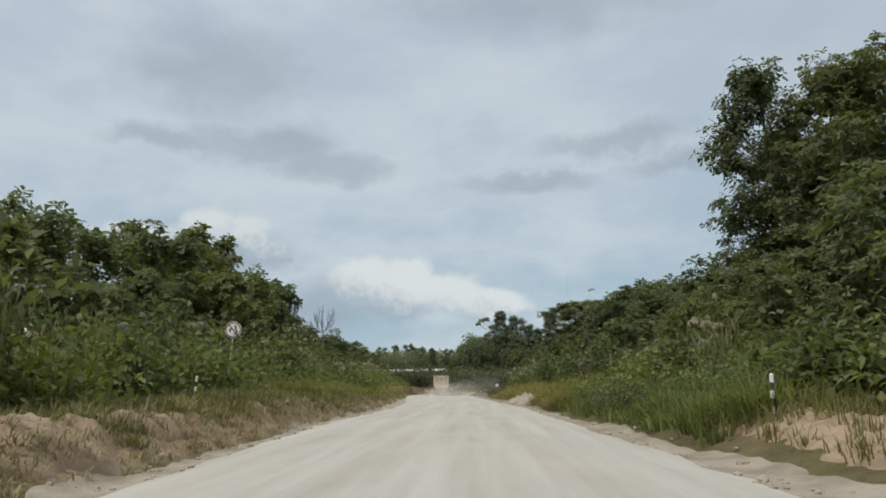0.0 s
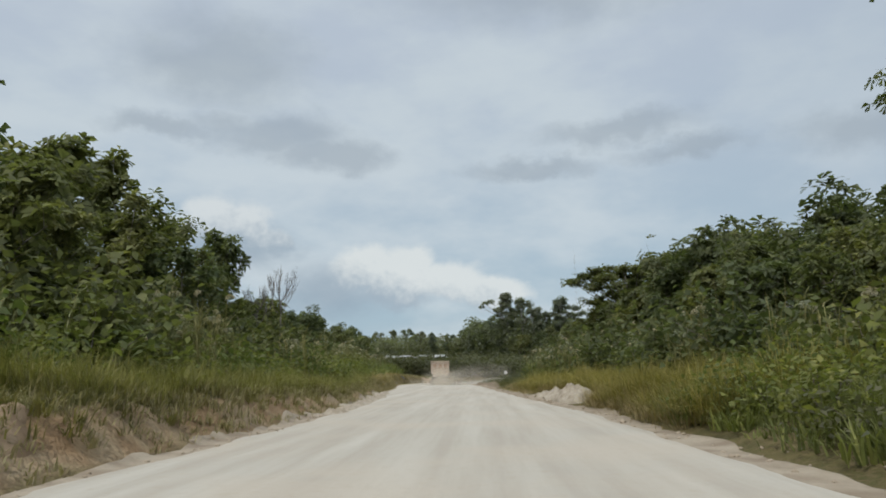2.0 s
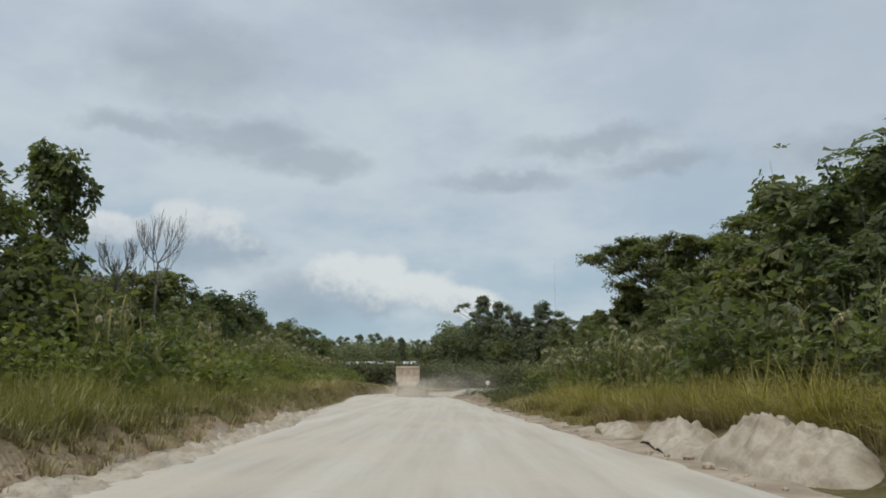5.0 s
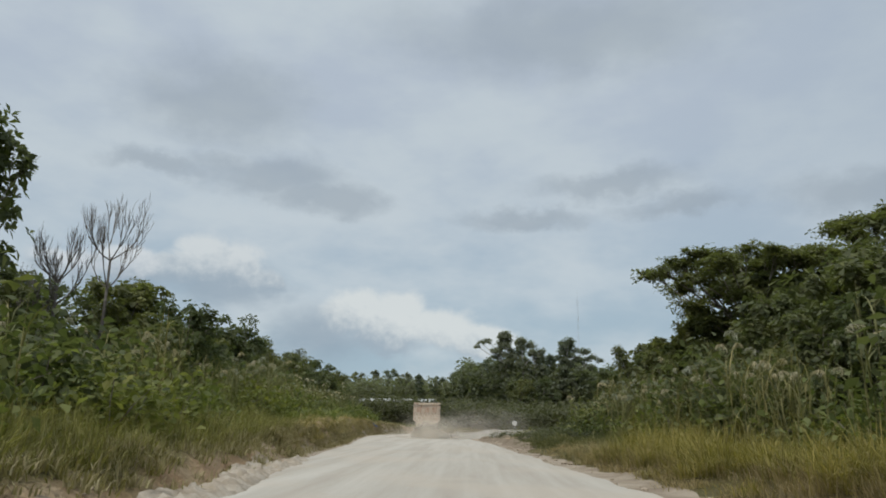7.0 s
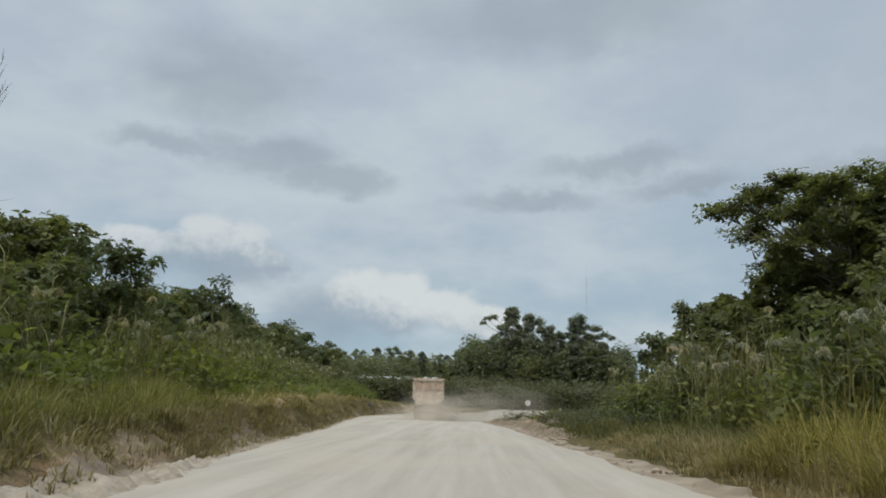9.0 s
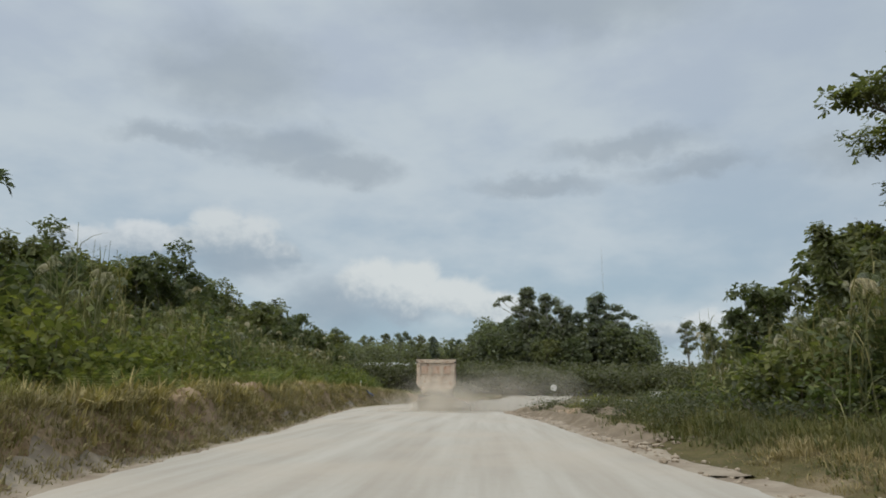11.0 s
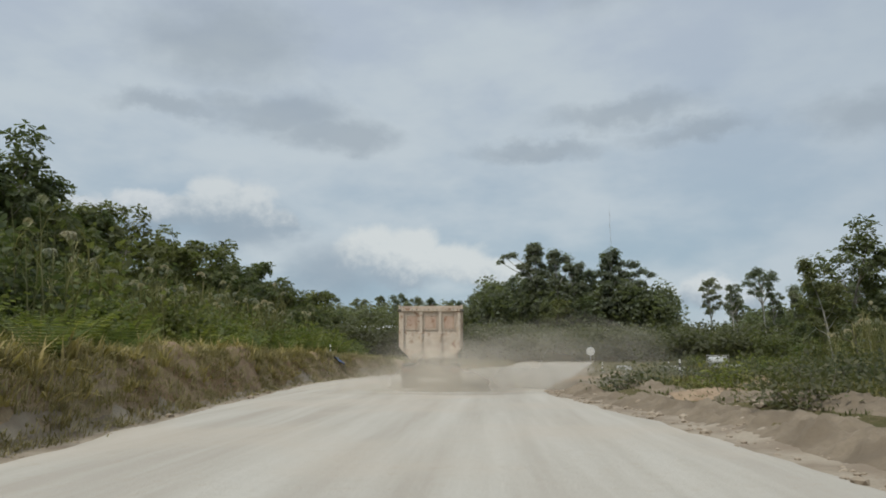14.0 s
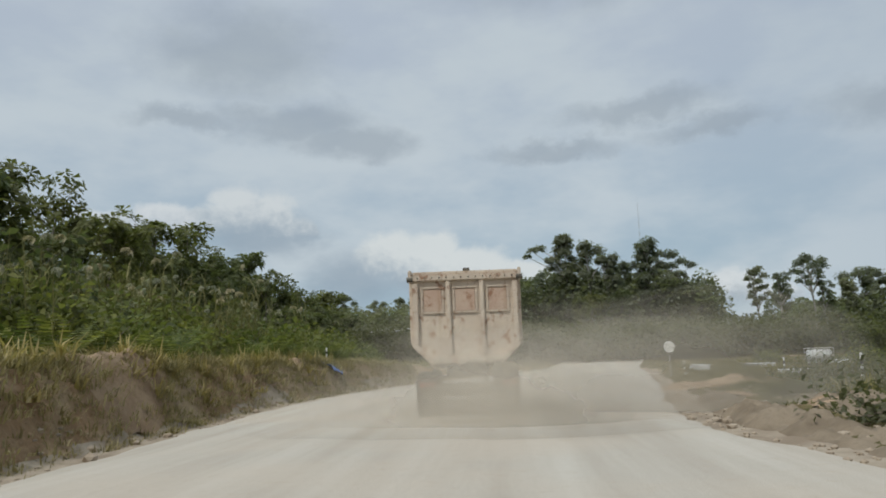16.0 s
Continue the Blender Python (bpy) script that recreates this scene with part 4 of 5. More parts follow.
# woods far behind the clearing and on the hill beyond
def far_woods(name, label, count, size, where, seed, mat=LEAF_FAR_HAZE):
    rs = np.random.RandomState(seed)
    r = random.Random(seed)
    centres = []
    while len(centres) < count:
        x, y, h, rad = where(r)
        z0 = land(x, y)
        m_ = int(h * rad * 7)
        b = rs.normal(size=(m_, 3))
        b *= (rs.uniform(0.5, 1, (m_, 1)) ** 0.4) / np.linalg.norm(b, axis=1, keepdims=True)
        centres += (b * [rad, rad, h * 0.5] + [x, y, z0 + h * 0.5]).tolist()
    tagged(new(name, leaf_mesh(name, centres, size, mat, rs, 0.4)), label, "woods", kind="stuff")


# both undergrowth belts carry haze as greyed leaf colour
far_woods("undergrowth", "undergrowth at the far side of the clearing, greyed as in haze", 50000, 0.62,
          lambda r: (r.uniform(-30, 42), 211 + 55 * r.random() ** 1.7, r.uniform(2.0, 5.5), r.uniform(1.4, 2.6)), 301, LEAF_SCRUB_HAZE)
far_woods("undergrowth", "low scrub over the open end of the clearing, greyed as in haze", 16000, 0.5,
          lambda r: (r.uniform(34, 120), 200 + 85 * r.random(), r.uniform(0.8, 2.2), r.uniform(1.2, 2.4)), 306, LEAF_SCRUB_HAZE)
# forest edges and hill take the leaf colour with haze painted in
far_woods("forest_edge", "tall forest edge beyond the clearing, coloured pale as in haze", 60000, 0.95,
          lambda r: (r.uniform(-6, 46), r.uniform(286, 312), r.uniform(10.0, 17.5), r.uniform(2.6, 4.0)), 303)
far_woods("forest_edge", "lower forest edge beyond the clearing, coloured pale as in haze", 44000, 0.95,
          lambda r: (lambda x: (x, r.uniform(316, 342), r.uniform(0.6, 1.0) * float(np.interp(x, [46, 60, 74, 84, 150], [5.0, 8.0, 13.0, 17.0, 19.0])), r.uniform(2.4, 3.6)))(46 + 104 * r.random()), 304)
far_woods("forest_edge", "low tree line behind the shed, coloured pale as in haze", 42000, 0.8,
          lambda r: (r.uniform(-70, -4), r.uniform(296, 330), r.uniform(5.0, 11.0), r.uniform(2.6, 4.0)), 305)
far_woods("hill_woods", "distant wooded hill, coloured pale as in haze", 34000, 1.7,
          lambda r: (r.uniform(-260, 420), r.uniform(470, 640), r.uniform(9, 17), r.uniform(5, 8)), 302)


# dead bare trees rising out of the left wood
def make_dead(seed, height):
    r = random.Random(seed)
    ob = thing("dead_tree", "bare leafless dead tree with fine grey branches", "tree")
    v, f = [], []
    trunk = curve_pts(r, Vector((0, 0, -0.3)), Vector((0.04, 0, 1)), height * 0.66, 6, 0.03, 0.02)
    tube(v, f, trunk, [0.11 - 0.010 * i for i in range(7)], 6)
    new("trunk", mesh_of("trunk", v, f, DEAD_WOOD, True)).parent = ob

    def fork(start, d, length, rad, depth, v, f):
        pts = curve_pts(r, start, d, length, 4, 0.07, 0.20)
        tube(v, f, pts, [rad * (1 - 0.13 * i) for i in range(5)], 4 if depth < 2 else 3)
        if depth < 4:
            for _ in range(3 if depth < 3 else 2):
                i = r.randint(2, 4)
                fork(pts[i], (pts[i] - pts[i - 1]).normalized() + Vector((r.gauss(0, 0.38), r.gauss(0, 0.38), r.gauss(0.30, 0.15))), length * r.uniform(0.55, 0.8), rad * 0.62, depth + 1, v, f)

    for k in range(7):
        v, f = [], []
        a = k * 0.9
        fork(trunk[6 - k % 2], Vector((math.cos(a) * 1.25, math.sin(a) * 1.25, 0.7)), height * 0.125, 0.042, 0, v, f)
        new("limb", mesh_of("limb", v, f, DEAD_WOOD)).parent = ob
    return ob


dead = [Stock(make_dead(s, h)) for s, h in ((201, 11.0), (202, 8.6))]
plant(dead[0], -18.2, 86.0, 1.0)
plant(dead[1], -19.7, 85.6, 1.12)
plant(dead[1], -21.4, 86.6, 0.92)


# ---- grass ----
def grass_strip(name, label, count, where, mat, height, width, seed, lean=0.85, clump=(8, 18), ring=0.16, segs=2):
    r = random.Random(seed)
    v, f = [], []
    made = 0
    while made < count:
        x, y, k = where(r)
        a = r.uniform(0, 6.28)
        n_ = r.randint(*clump)
        root = Vector((x, y, land(x, y) - 0.03))
        tuft = height * k * r.uniform(0.7, 1.15)
        for _ in range(n_):
            b = r.uniform(0, 6.28)
            blade(v, f, root + Vector((abs(r.gauss(0, ring)) * math.cos(b + r.gauss(0, 0.7)), abs(r.gauss(0, ring)) * math.sin(b + r.gauss(0, 0.7)), 0)), Vector((math.cos(b), math.sin(b), 0)), tuft * r.uniform(0.55, 1.1), width, r.uniform(0.1, lean), segs)
        made += n_
    ob = new(name, mesh_of(name, v, f, mat))
    return tagged(ob, label, "grass", kind="stuff")


def left_verge(lo, hi, y0, y1):
    def where(r):
        y = y0 + (y1 - y0) * r.random() ** 1.15
        u = r.uniform(lo, hi)
        return float(left_edge(y)) - u, y, 0.55 + 0.45 * float(smooth01(u, lo, lo + 1.6)) + 0.3 * rnoise(u, y, 0.25, 11)
    return where


def right_verge(lo, hi, y0, y1):
    def where(r):
        y = y0 + (y1 - y0) * r.random() ** 1.15
        u = r.uniform(lo, hi)
        if 53.6 < y < 68 and u < 2.0:
            u += 1.9
        return float(right_edge(y)) + u, y, 0.55 + 0.5 * float(smooth01(u, lo, lo + 1.4)) + 0.5 * rnoise(u, y, 0.33, 12) + 0.35 * rnoise(u, y, 0.12, 17)
    return where


grass_strip("green_grass", "tall yellow-green grass on the bank top", 44000, left_verge(1.5, 6.2, 36, 92), GRASS, 1.4, 0.021, 21, 1.5, (60, 110), 0.28)
grass_strip("half_dry_grass", "thin olive grass on the bank top", 26000, left_verge(1.3, 6.0, 6, 37), OLIVE_GRASS, 0.55, 0.016, 28)
grass_strip("green_grass", "green grass above the earth bank", 14000, left_verge(1.8, 5.5, 92, 170), GRASS, 0.8, 0.03, 29)
grass_strip("dry_grass", "dry brown grass hanging over the earth bank", 17000, left_verge(0.4, 2.3, 6, 90), DRY_GRASS, 0.5, 0.03, 22, 1.3)
grass_strip("half_dry_grass", "olive tufts overhanging the bank", 14000, left_verge(0.9, 2.8, 6, 96), OLIVE_GRASS, 0.7, 0.03, 31, 1.4)
grass_strip("dry_grass", "thick dry grass draped over the cut bank", 62000, left_verge(0.15, 2.1, 84, 160), DRY_GRASS, 0.46, 0.026, 27, 1.8)
grass_strip("half_dry_grass", "arching strap-leaved tufts on the cut bank", 4600, left_verge(0.7, 2.2, 92, 150), STRAW, 0.95, 0.06, 34, 2.0, (16, 28), 0.12)
grass_strip("green_grass", "tall yellow-green grass along the verge", 49000, right_verge(1.1, 6.4, 39, 84), GRASS, 1.5, 0.021, 23, 1.7, (80, 140), 0.30, 3)
grass_strip("dry_grass", "brown dead grass under the green tufts", 19000, right_verge(0.8, 2.3, 40, 94), DRY_GRASS, 0.85, 0.016, 33, 1.6, (30, 60), 0.25)
grass_strip("green_grass", "leafy green weeds crowding the road edge", 20000, right_verge(1.0, 6.6, 16, 44), LEAF_FRESH, 1.15, 0.05, 24, 1.3, (14, 26), 0.25)
grass_strip("green_grass", "olive weeds at the end of the verge", 11000, right_verge(1.1, 5.5, 84, 108), OLIVE_GRASS, 0.75, 0.035, 37, 1.6, (14, 26), 0.25)
grass_strip("half_dry_grass", "thin olive grass beside the road", 8000, right_verge(1.4, 6.0, 6, 22), OLIVE_GRASS, 0.7, 0.026, 36)
grass_strip("half_dry_grass", "olive grass under the verge shrubs", 11000, right_verge(1.3, 6.0, 80, 106), OLIVE_GRASS, 0.85, 0.02, 35, 1.0, (20, 36), 0.2)
grass_strip("dry_grass", "dry grass at the foot of the verge", 8000, right_verge(0.9, 3.0, 44, 94), DRY_GRASS, 0.42, 0.024, 25, 1.2)
grass_strip("half_dry_grass", "olive tufts on the rough ground", 20000, right_verge(2.0, 9.0, 92, 150), OLIVE_GRASS, 0.36, 0.03, 32, 1.5)
grass_strip("clearing_grass", "rough low grass across the clearing", 30000, right_verge(2.6, 32.0, 104, 205), OLIVE_GRASS, 0.5, 0.045, 26)


# ---- stones and sand beside the road ----
def rock_bm(seed, sx, sy, sz, rough=0.35, sub=2):
    bm = bmesh.new()
    bmesh.ops.create_icosphere(bm, subdivisions=sub, radius=1.0)
    for v in bm.verts:
        n_ = noise.noise(v.co * 1.3 + Vector((seed * 3.1, seed, 0))) + 0.5 * noise.noise(v.co * 3.1 + Vector((seed, 0, seed)))
        n_ += 0.35 * noise.noise(v.co * 7.0 + Vector((0, seed, 2))) * (sub > 2)
        v.co *= 1 + rough * n_
        v.co = Vector((v.co.x * sx, v.co.y * sy, max(v.co.z, -0.35) * sz))
    return bm


def heap_bm(seed, x0, y0, sx, sy, sz):
    """A heap that runs out into the ground round it."""
    bm = bmesh.new()
    bmesh.ops.create_grid(bm, x_segments=40, y_segments=48, size=1.0)
    for v in bm.verts:
        x, y = v.co.x * sx, v.co.y * sy
        d = math.hypot(v.co.x, v.co.y) * (1 + 0.35 * noise.noise(Vector((v.co.x * 1.6, v.co.y * 1.6, seed * 2.3))))
        h = max(0.0, 1 - d) ** 0.65
        rag = 1 + 0.5 * noise.noise(Vector((x * 2.2, y * 2.2, seed))) + 0.3 * noise.noise(Vector((x * 6.0, y * 6.0, seed + 4))) + 0.16 * noise.noise(Vector((x * 14.0, y * 14.0, seed + 9)))
        v.co = Vector((x, y, land(x0 + x, y0 + y) + sz * h * rag - 0.10 * (h < 0.02) - 0.02))
    return bm


def build_mounds():
    for i, (x, y, sx, sy, sz) in enumerate(((3.6, 57.8, 0.62, 2.2, 0.72), (3.3, 61.8, 0.48, 2.0, 0.42), (3.0, 66.4, 0.34, 1.5, 0.2))):
        ob = part("sand_mound", heap_bm(i + 1, x, y, sx * 1.4, sy * 1.25, sz * 1.05), SAND, None, m=pose(x, y, 0), smooth=True)
        tagged(ob, "heap of loose pale sand at the road edge", "sand heap", "sand heaps")
    for i, (x, y, s) in enumerate(((1.2, 141.5, 0.6), (3.6, 143.0, 0.7), (0.6, 134.0, 0.4), (1.6, 128.0, 0.5), (1.9, 119.5, 0.5), (2.6, 108.5, 0.45), (6.5, 131.5, 0.7), (4.6, 124.0, 0.6))):
        ob = part("earth_mound", heap_bm(i + 11, x, y, 2.4 * s, 3.2 * s, 0.42 * s), CLOD, None, m=pose(x, y, 0), smooth=True)
        tagged(ob, "low heap of graded earth and stones", "earth heap", "earth heaps")
    for i, (u, y, sz_) in enumerate(((1.5, 11.5, 0.55), (1.7, 15.5, 0.45), (1.6, 32.0, 0.4), (1.4, 99.0, 0.4), (1.9, 108.4, 0.6), (1.7, 121.0, 0.5),
                                     (1.4, 127.5, 0.55), (1.5, 144.0, 0.45))):
        x = float(left_edge(y)) - u
        ob = part("earth_clod", heap_bm(i + 41, x, y, 1.9 * sz_, 3.8 * sz_, 0.58 * sz_), CLOD, None, m=pose(x, y, 0), smooth=True)
        tagged(ob, "pale clod of dug earth on the bank edge", "earth clod", "clods on the bank")
    r = random.Random(77)
    shapes = [rock_bm(30 + i, 1, 1, 0.7, 0.4, 1) for i in range(4)]
    data = []
    for b in shapes:
        data.append((np.array([v.co[:] for v in b.verts]), [[v.index for v in f.verts] for f in b.faces]))
        b.free()
    V, Fc = [], []
    for i in range(2300):
        y = r.uniform(6, 165) if i < 1500 else r.uniform(96, 140)
        left = r.random() < 0.5 and i < 1500
        u = abs(r.gauss(0, 0.5 if i < 1500 else 1.7)) - 0.25
        x = float(left_edge(y)) - u if left else float(right_edge(y)) + u
        s = r.uniform(0.015, 0.06) if r.random() < (0.93 if i < 1500 else 0.88) else r.uniform(0.05, 0.13)
        vs, fs = data[i % 4]
        a = r.uniform(0, 6.28)
        rot = np.array([[math.cos(a), -math.sin(a), 0], [math.sin(a), math.cos(a), 0], [0, 0, 1]])
        p = vs @ rot.T * s + [x, y, max(land(x, y), -0.03) + s * 0.3]
        b = len(V)
        V += p.tolist()
        Fc += [[b + k for k in f] for f in fs]
    tagged(new("roadside_stones", mesh_of("roadside_stones", V, Fc, STONE)), "scattered small stones and clods along the road edges", "stones", kind="stuff")


build_mounds()


# ---- road furniture ----
def build_sign(x, y, z, height, disc, label, prohibit, turn):
    ob = thing("road_sign", label, "road sign", "road signs", pose(x, y, z, 0, 4.5 if prohibit else 0, turn))
    part("post", rod_bm((0, 0, -0.3), (0, 0, height), 0.03, 0.027, 12), WHITE_PAINT if prohibit else ZINC, ob)
    zc = height - disc * 0.35
    plate = part("disc", rod_bm((0, -0.045, zc), (0, -0.06, zc), disc / 2, disc / 2, 40), WHITE_PAINT, ob, "round white sign face")
    part("bracket", box_bm(0.16, 0.03, 0.05, (0, -0.035, zc + 0.1), 0.006), ZINC, ob)
    part("bracket", box_bm(0.16, 0.03, 0.05, (0, -0.035, zc - 0.1), 0.006), ZINC, ob)
    if prohibit:
        ring = bmesh.new()
        n = 48
        ring_v = []
        for k in range(n):
            a = 2 * math.pi * k / n
            for r_ in (disc * 0.47, disc * 0.40):
                for yy in (-0.060, -0.066):
                    ring_v.append(ring.verts.new((math.cos(a) * r_, yy, zc + math.sin(a) * r_)))
        for k in range(n):
            a, b = 4 * k, 4 * ((k + 1) % n)
            for i, j in ((0, 1), (1, 3), (3, 2), (2, 0)):
                ring.faces.new((ring_v[a + i], ring_v[b + i], ring_v[b + j], ring_v[a + j]))
        part("border", ring, RED_PAINT, plate)
        slash = box_bm(disc * 0.86, 0.006, disc * 0.075, (0, 0, 0))
        part("slash", slash, RED_PAINT, plate, "dark red diagonal bar", m=pose(0, -0.069, zc, 0, 45, 0))
        for outline in (((-0.205, -0.16), (-0.135, -0.16), (-0.135, -0.06), (-0.08, -0.06), (-0.17, 0.08), (-0.26, -0.06), (-0.205, -0.06)),
                        ((0.08, -0.32), (0.26, -0.26), (0.33, -0.10), (0.20, 0.06), (0.18, 0.16), (0.24, 0.17), (0.13, 0.31), (0.03, 0.15), (0.10, 0.15), (0.12, 0.01), (0.22, -0.11), (0.19, -0.19), (0.06, -0.24))):
            arrow = bmesh.new()
            f_ = arrow.faces.new([arrow.verts.new((px * disc, -0.060, zc + pz * disc)) for px, pz in outline])
            ext = bmesh.ops.extrude_face_region(arrow, geom=[f_])
            bmesh.ops.translate(arrow, verts=[v for v in ext["geom"] if isinstance(v, bmesh.types.BMVert)], vec=(0, -0.004, 0))
            bmesh.ops.recalc_face_normals(arrow, faces=arrow.faces[:])
            part("arrow", arrow, BLACK_PAINT, plate, "black arrow symbol")
    return ob


def build_marker(x, y, height=1.0, lean=0.0):
    ob = thing("marker_post", "black and white banded roadside marker post", "marker post", "roadside marker posts", pose(x, y, land(x, y) - 0.02, 0, lean, 0))
    n = 6
    for k in range(n):
        z0 = height * k / n
        part("band", rod_bm((0, 0, z0), (0, 0, z0 + height / n), 0.042, 0.042, 10), BLACK_PAINT if k % 2 == 0 else WHITE_PAINT, ob)
    part("cap", rod_bm((0, 0, height), (0, 0, height + 0.03), 0.042, 0.02, 10), WHITE_PAINT, ob)
    return ob


build_sign(-9.55, 28.0, land(-9.55, 28.0), 2.9, 0.64, "round white no-overtaking sign with red slash on a thin post", True, 0)
build_sign(3.9, 156.6, land(3.9, 156.6), 1.95, 0.66, "dusty round sign seen pale on a thin post", False, 8)
for x, y, lean in ((-9.3, 24.2, 4), (-10.6, 45.8, 1), (6.0, 15.7, 2), (4.9, 157.5, 0), (5.3, 136.3, 2), (8.6, 152.0, 2), (-15.2, 152.0, 0)):
    build_marker(x, y, 0.95, lean)


def build_tarp():
    bm = bmesh.new()
    bmesh.ops.create_grid(bm, x_segments=12, y_segments=10, size=0.5)
    for v in bm.verts:
        v.co.z += 0.10 * noise.noise(v.co * 4) + 0.05 * noise.noise(v.co * 9)
    bmesh.ops.solidify(bm, geom=bm.faces[:], thickness=0.015)
    y = 147.4
    x = float(left_edge(y)) - 1.15
    ob = part("tarpaulin", bm, TARP, None, m=Matrix.Translation((x, y, land(x, y) + 0.12)) @ Euler((0.1, 0.55, 0.3)).to_matrix().to_4x4() @ Matrix.Diagonal((1.2, 1.5, 1, 1)), smooth=True)
    tagged(ob, "crumpled blue plastic sheet lying on the bank", "tarpaulin")


build_tarp()


def build_tank(x, y, turn=0):
    z = land(x, y)
    ob = thing("water_tank", "white plastic tank in a pale metal cage", "tank", m=pose(x, y, z, 0, 0, turn))
    part("pallet", box_bm(1.7, 1.2, 0.14, (0, 0, 0.07), 0.01), TIMBER, ob)
    part("tank", box_bm(1.46, 1.05, 0.98, (0, 0, 0.66), 0.09, 3), PLASTIC, ob, smooth=True)
    for i in range(7):
        xx = -0.78 + 0.26 * i
        part("cage_bar", box_bm(0.03, 0.03, 1.12, (xx, -0.57, 0.70)), ZINC, ob)
        part("cage_bar", box_bm(0.03, 0.03, 1.12, (xx, 0.57, 0.70)), ZINC, ob)
    for zz in (0.2, 0.72, 1.26):
        for yy in (-0.59, 0.59):
            part("cage_rail", box_bm(1.62, 0.03, 0.045, (0, yy, zz)), WHITE_PAINT, ob)
        for xx in (-0.80, 0.80):
            part("cage_rail", box_bm(0.03, 1.16, 0.045, (xx, 0, zz)), WHITE_PAINT, ob)
    return ob


build_tank(17.3, 169.2, 8)


def build_slab(x, y, length, turn):
    ob = part("concrete_slab", box_bm(length, 1.4, 0.55, (0, 0, 0.10), 0.03), PLASTIC, None, m=pose(x, y, land(x, y), 0, 0, turn))
    tagged(ob, "low white concrete slab in the grass of the clearing", "slab", "slabs in the clearing")


build_slab(13.6, 171.0, 1.9, 4)
build_slab(19.8, 171.0, 2.6, -6)
build_slab(8.9, 170.0, 1.0, 10)
build_slab(9.4, 152.0, 1.8, 3)


def build_shed(x, y, width, depth, height, turn, label):
    z = land(x, y)
    ob = thing("shed", label, "shed", m=pose(x, y, z, 0, 0, turn))
    for sx in (-1, 1):
        part("wall", box_bm(0.15, depth, height, (sx * width / 2, 0, height / 2)), TIMBER, ob)
    for sy in (-1, 1):
        part("wall", box_bm(width - 0.16, 0.15, height, (0, sy * depth / 2, height / 2)), TIMBER, ob)
    n, over, pitch = (int(width / 3), 1.8, 0.9) if width > 6 else (1, 0.5, 0.3)
    for i in range(n + 1):
        part("post", box_bm(0.16, 0.16, height, (-width / 2 + width * i / n, -depth / 2 - over * 0.65, height / 2)), TIMBER, ob)
    for i in range(n):
        xx = -width / 2 + width * (i + 0.5) / n
        w_ = part("window", box_bm(1.1, 0.08, 0.9, (xx, -depth / 2 - 0.08, height * 0.55)), BLACK_PAINT, ob)
        part("frame", box_bm(1.3, 0.06, 0.1, (xx, -depth / 2 - 0.11, height * 0.55 + 0.5)), WHITE_PAINT, w_)
    for sg in (-1, 1):
        bm = bmesh.new()
        m_ = 46
        rows = []
        for k in range(m_ + 1):
            xx = (-0.5 + k / m_) * (width + over * 0.9)
            zz = 0.05 * (k % 2)
            a = bm.verts.new((xx, 0, height + pitch + zz))
            b = bm.verts.new((xx, sg * (depth / 2 + over), height + 0.1 + zz))
            rows.append((a, b))
        for p, q in zip(rows, rows[1:]):
            bm.faces.new((p[0], q[0], q[1], p[1]) if sg < 0 else (p[1], q[1], q[0], p[0]))
        bmesh.ops.solidify(bm, geom=bm.faces[:], thickness=0.05)
        part("roof", bm, ROOF, ob, "white corrugated sheet roof")
    return ob


build_shed(-20.0, 246.0, 17.0, 9.0, 3.2, -6, "long low shed with a white sheet roof and open porch")
build_shed(32.0, 230.0, 2.3, 2.0, 1.5, 5, "small far lean-to with a pale roof among scrub")


def build_mast(x, y, height):
    z = land(x, y)
    ob = thing("radio_mast", "thin guyed lattice mast far beyond the trees", "mast", m=pose(x, y, z))
    part("mast_leg", rod_bm((-0.25, -0.14, 0), (-0.25, -0.14, height), 0.022, 0.018, 5), ZINC, ob)
    part("mast_leg", rod_bm((0.25, -0.14, 0), (0.25, -0.14, height), 0.022, 0.018, 5), ZINC, ob)
    part("mast_leg", rod_bm((0, 0.28, 0), (0, 0.28, height), 0.025, 0.02, 5), ZINC, ob)
    bm = bmesh.new()
    k = 0
    while k * 1.2 < height - 1.2:
        s = -1 if k % 2 else 1
        bm = rod_bm((-0.25 * s, -0.14, k * 1.2), (0.25 * s, -0.14, k * 1.2 + 1.2), 0.014, None, 4, bm)
        k += 1
    part("lattice", bm, ZINC, ob)
    part("antenna", rod_bm((0, 0, height - 0.2), (0, 0, height + 4), 0.03, 0.012, 6), ZINC, ob)


build_mast(52.5, 425.0, 58.0)


def build_pole(x, y, height):
    ob = thing("timber_pole", "pale bare pole standing in the clearing", "pole", m=pose(x, y, land(x, y)))
    part("shaft", rod_bm((0, 0, -0.5), (0, 0, height), 0.20, 0.16, 10), PALE_BARK, ob)
    part("pole_cap", rod_bm((0, 0, height), (0, 0, height + 0.12), 0.22, 0.10, 10), PALE_BARK, ob)


build_pole(51.3, 243.0, 5.6)


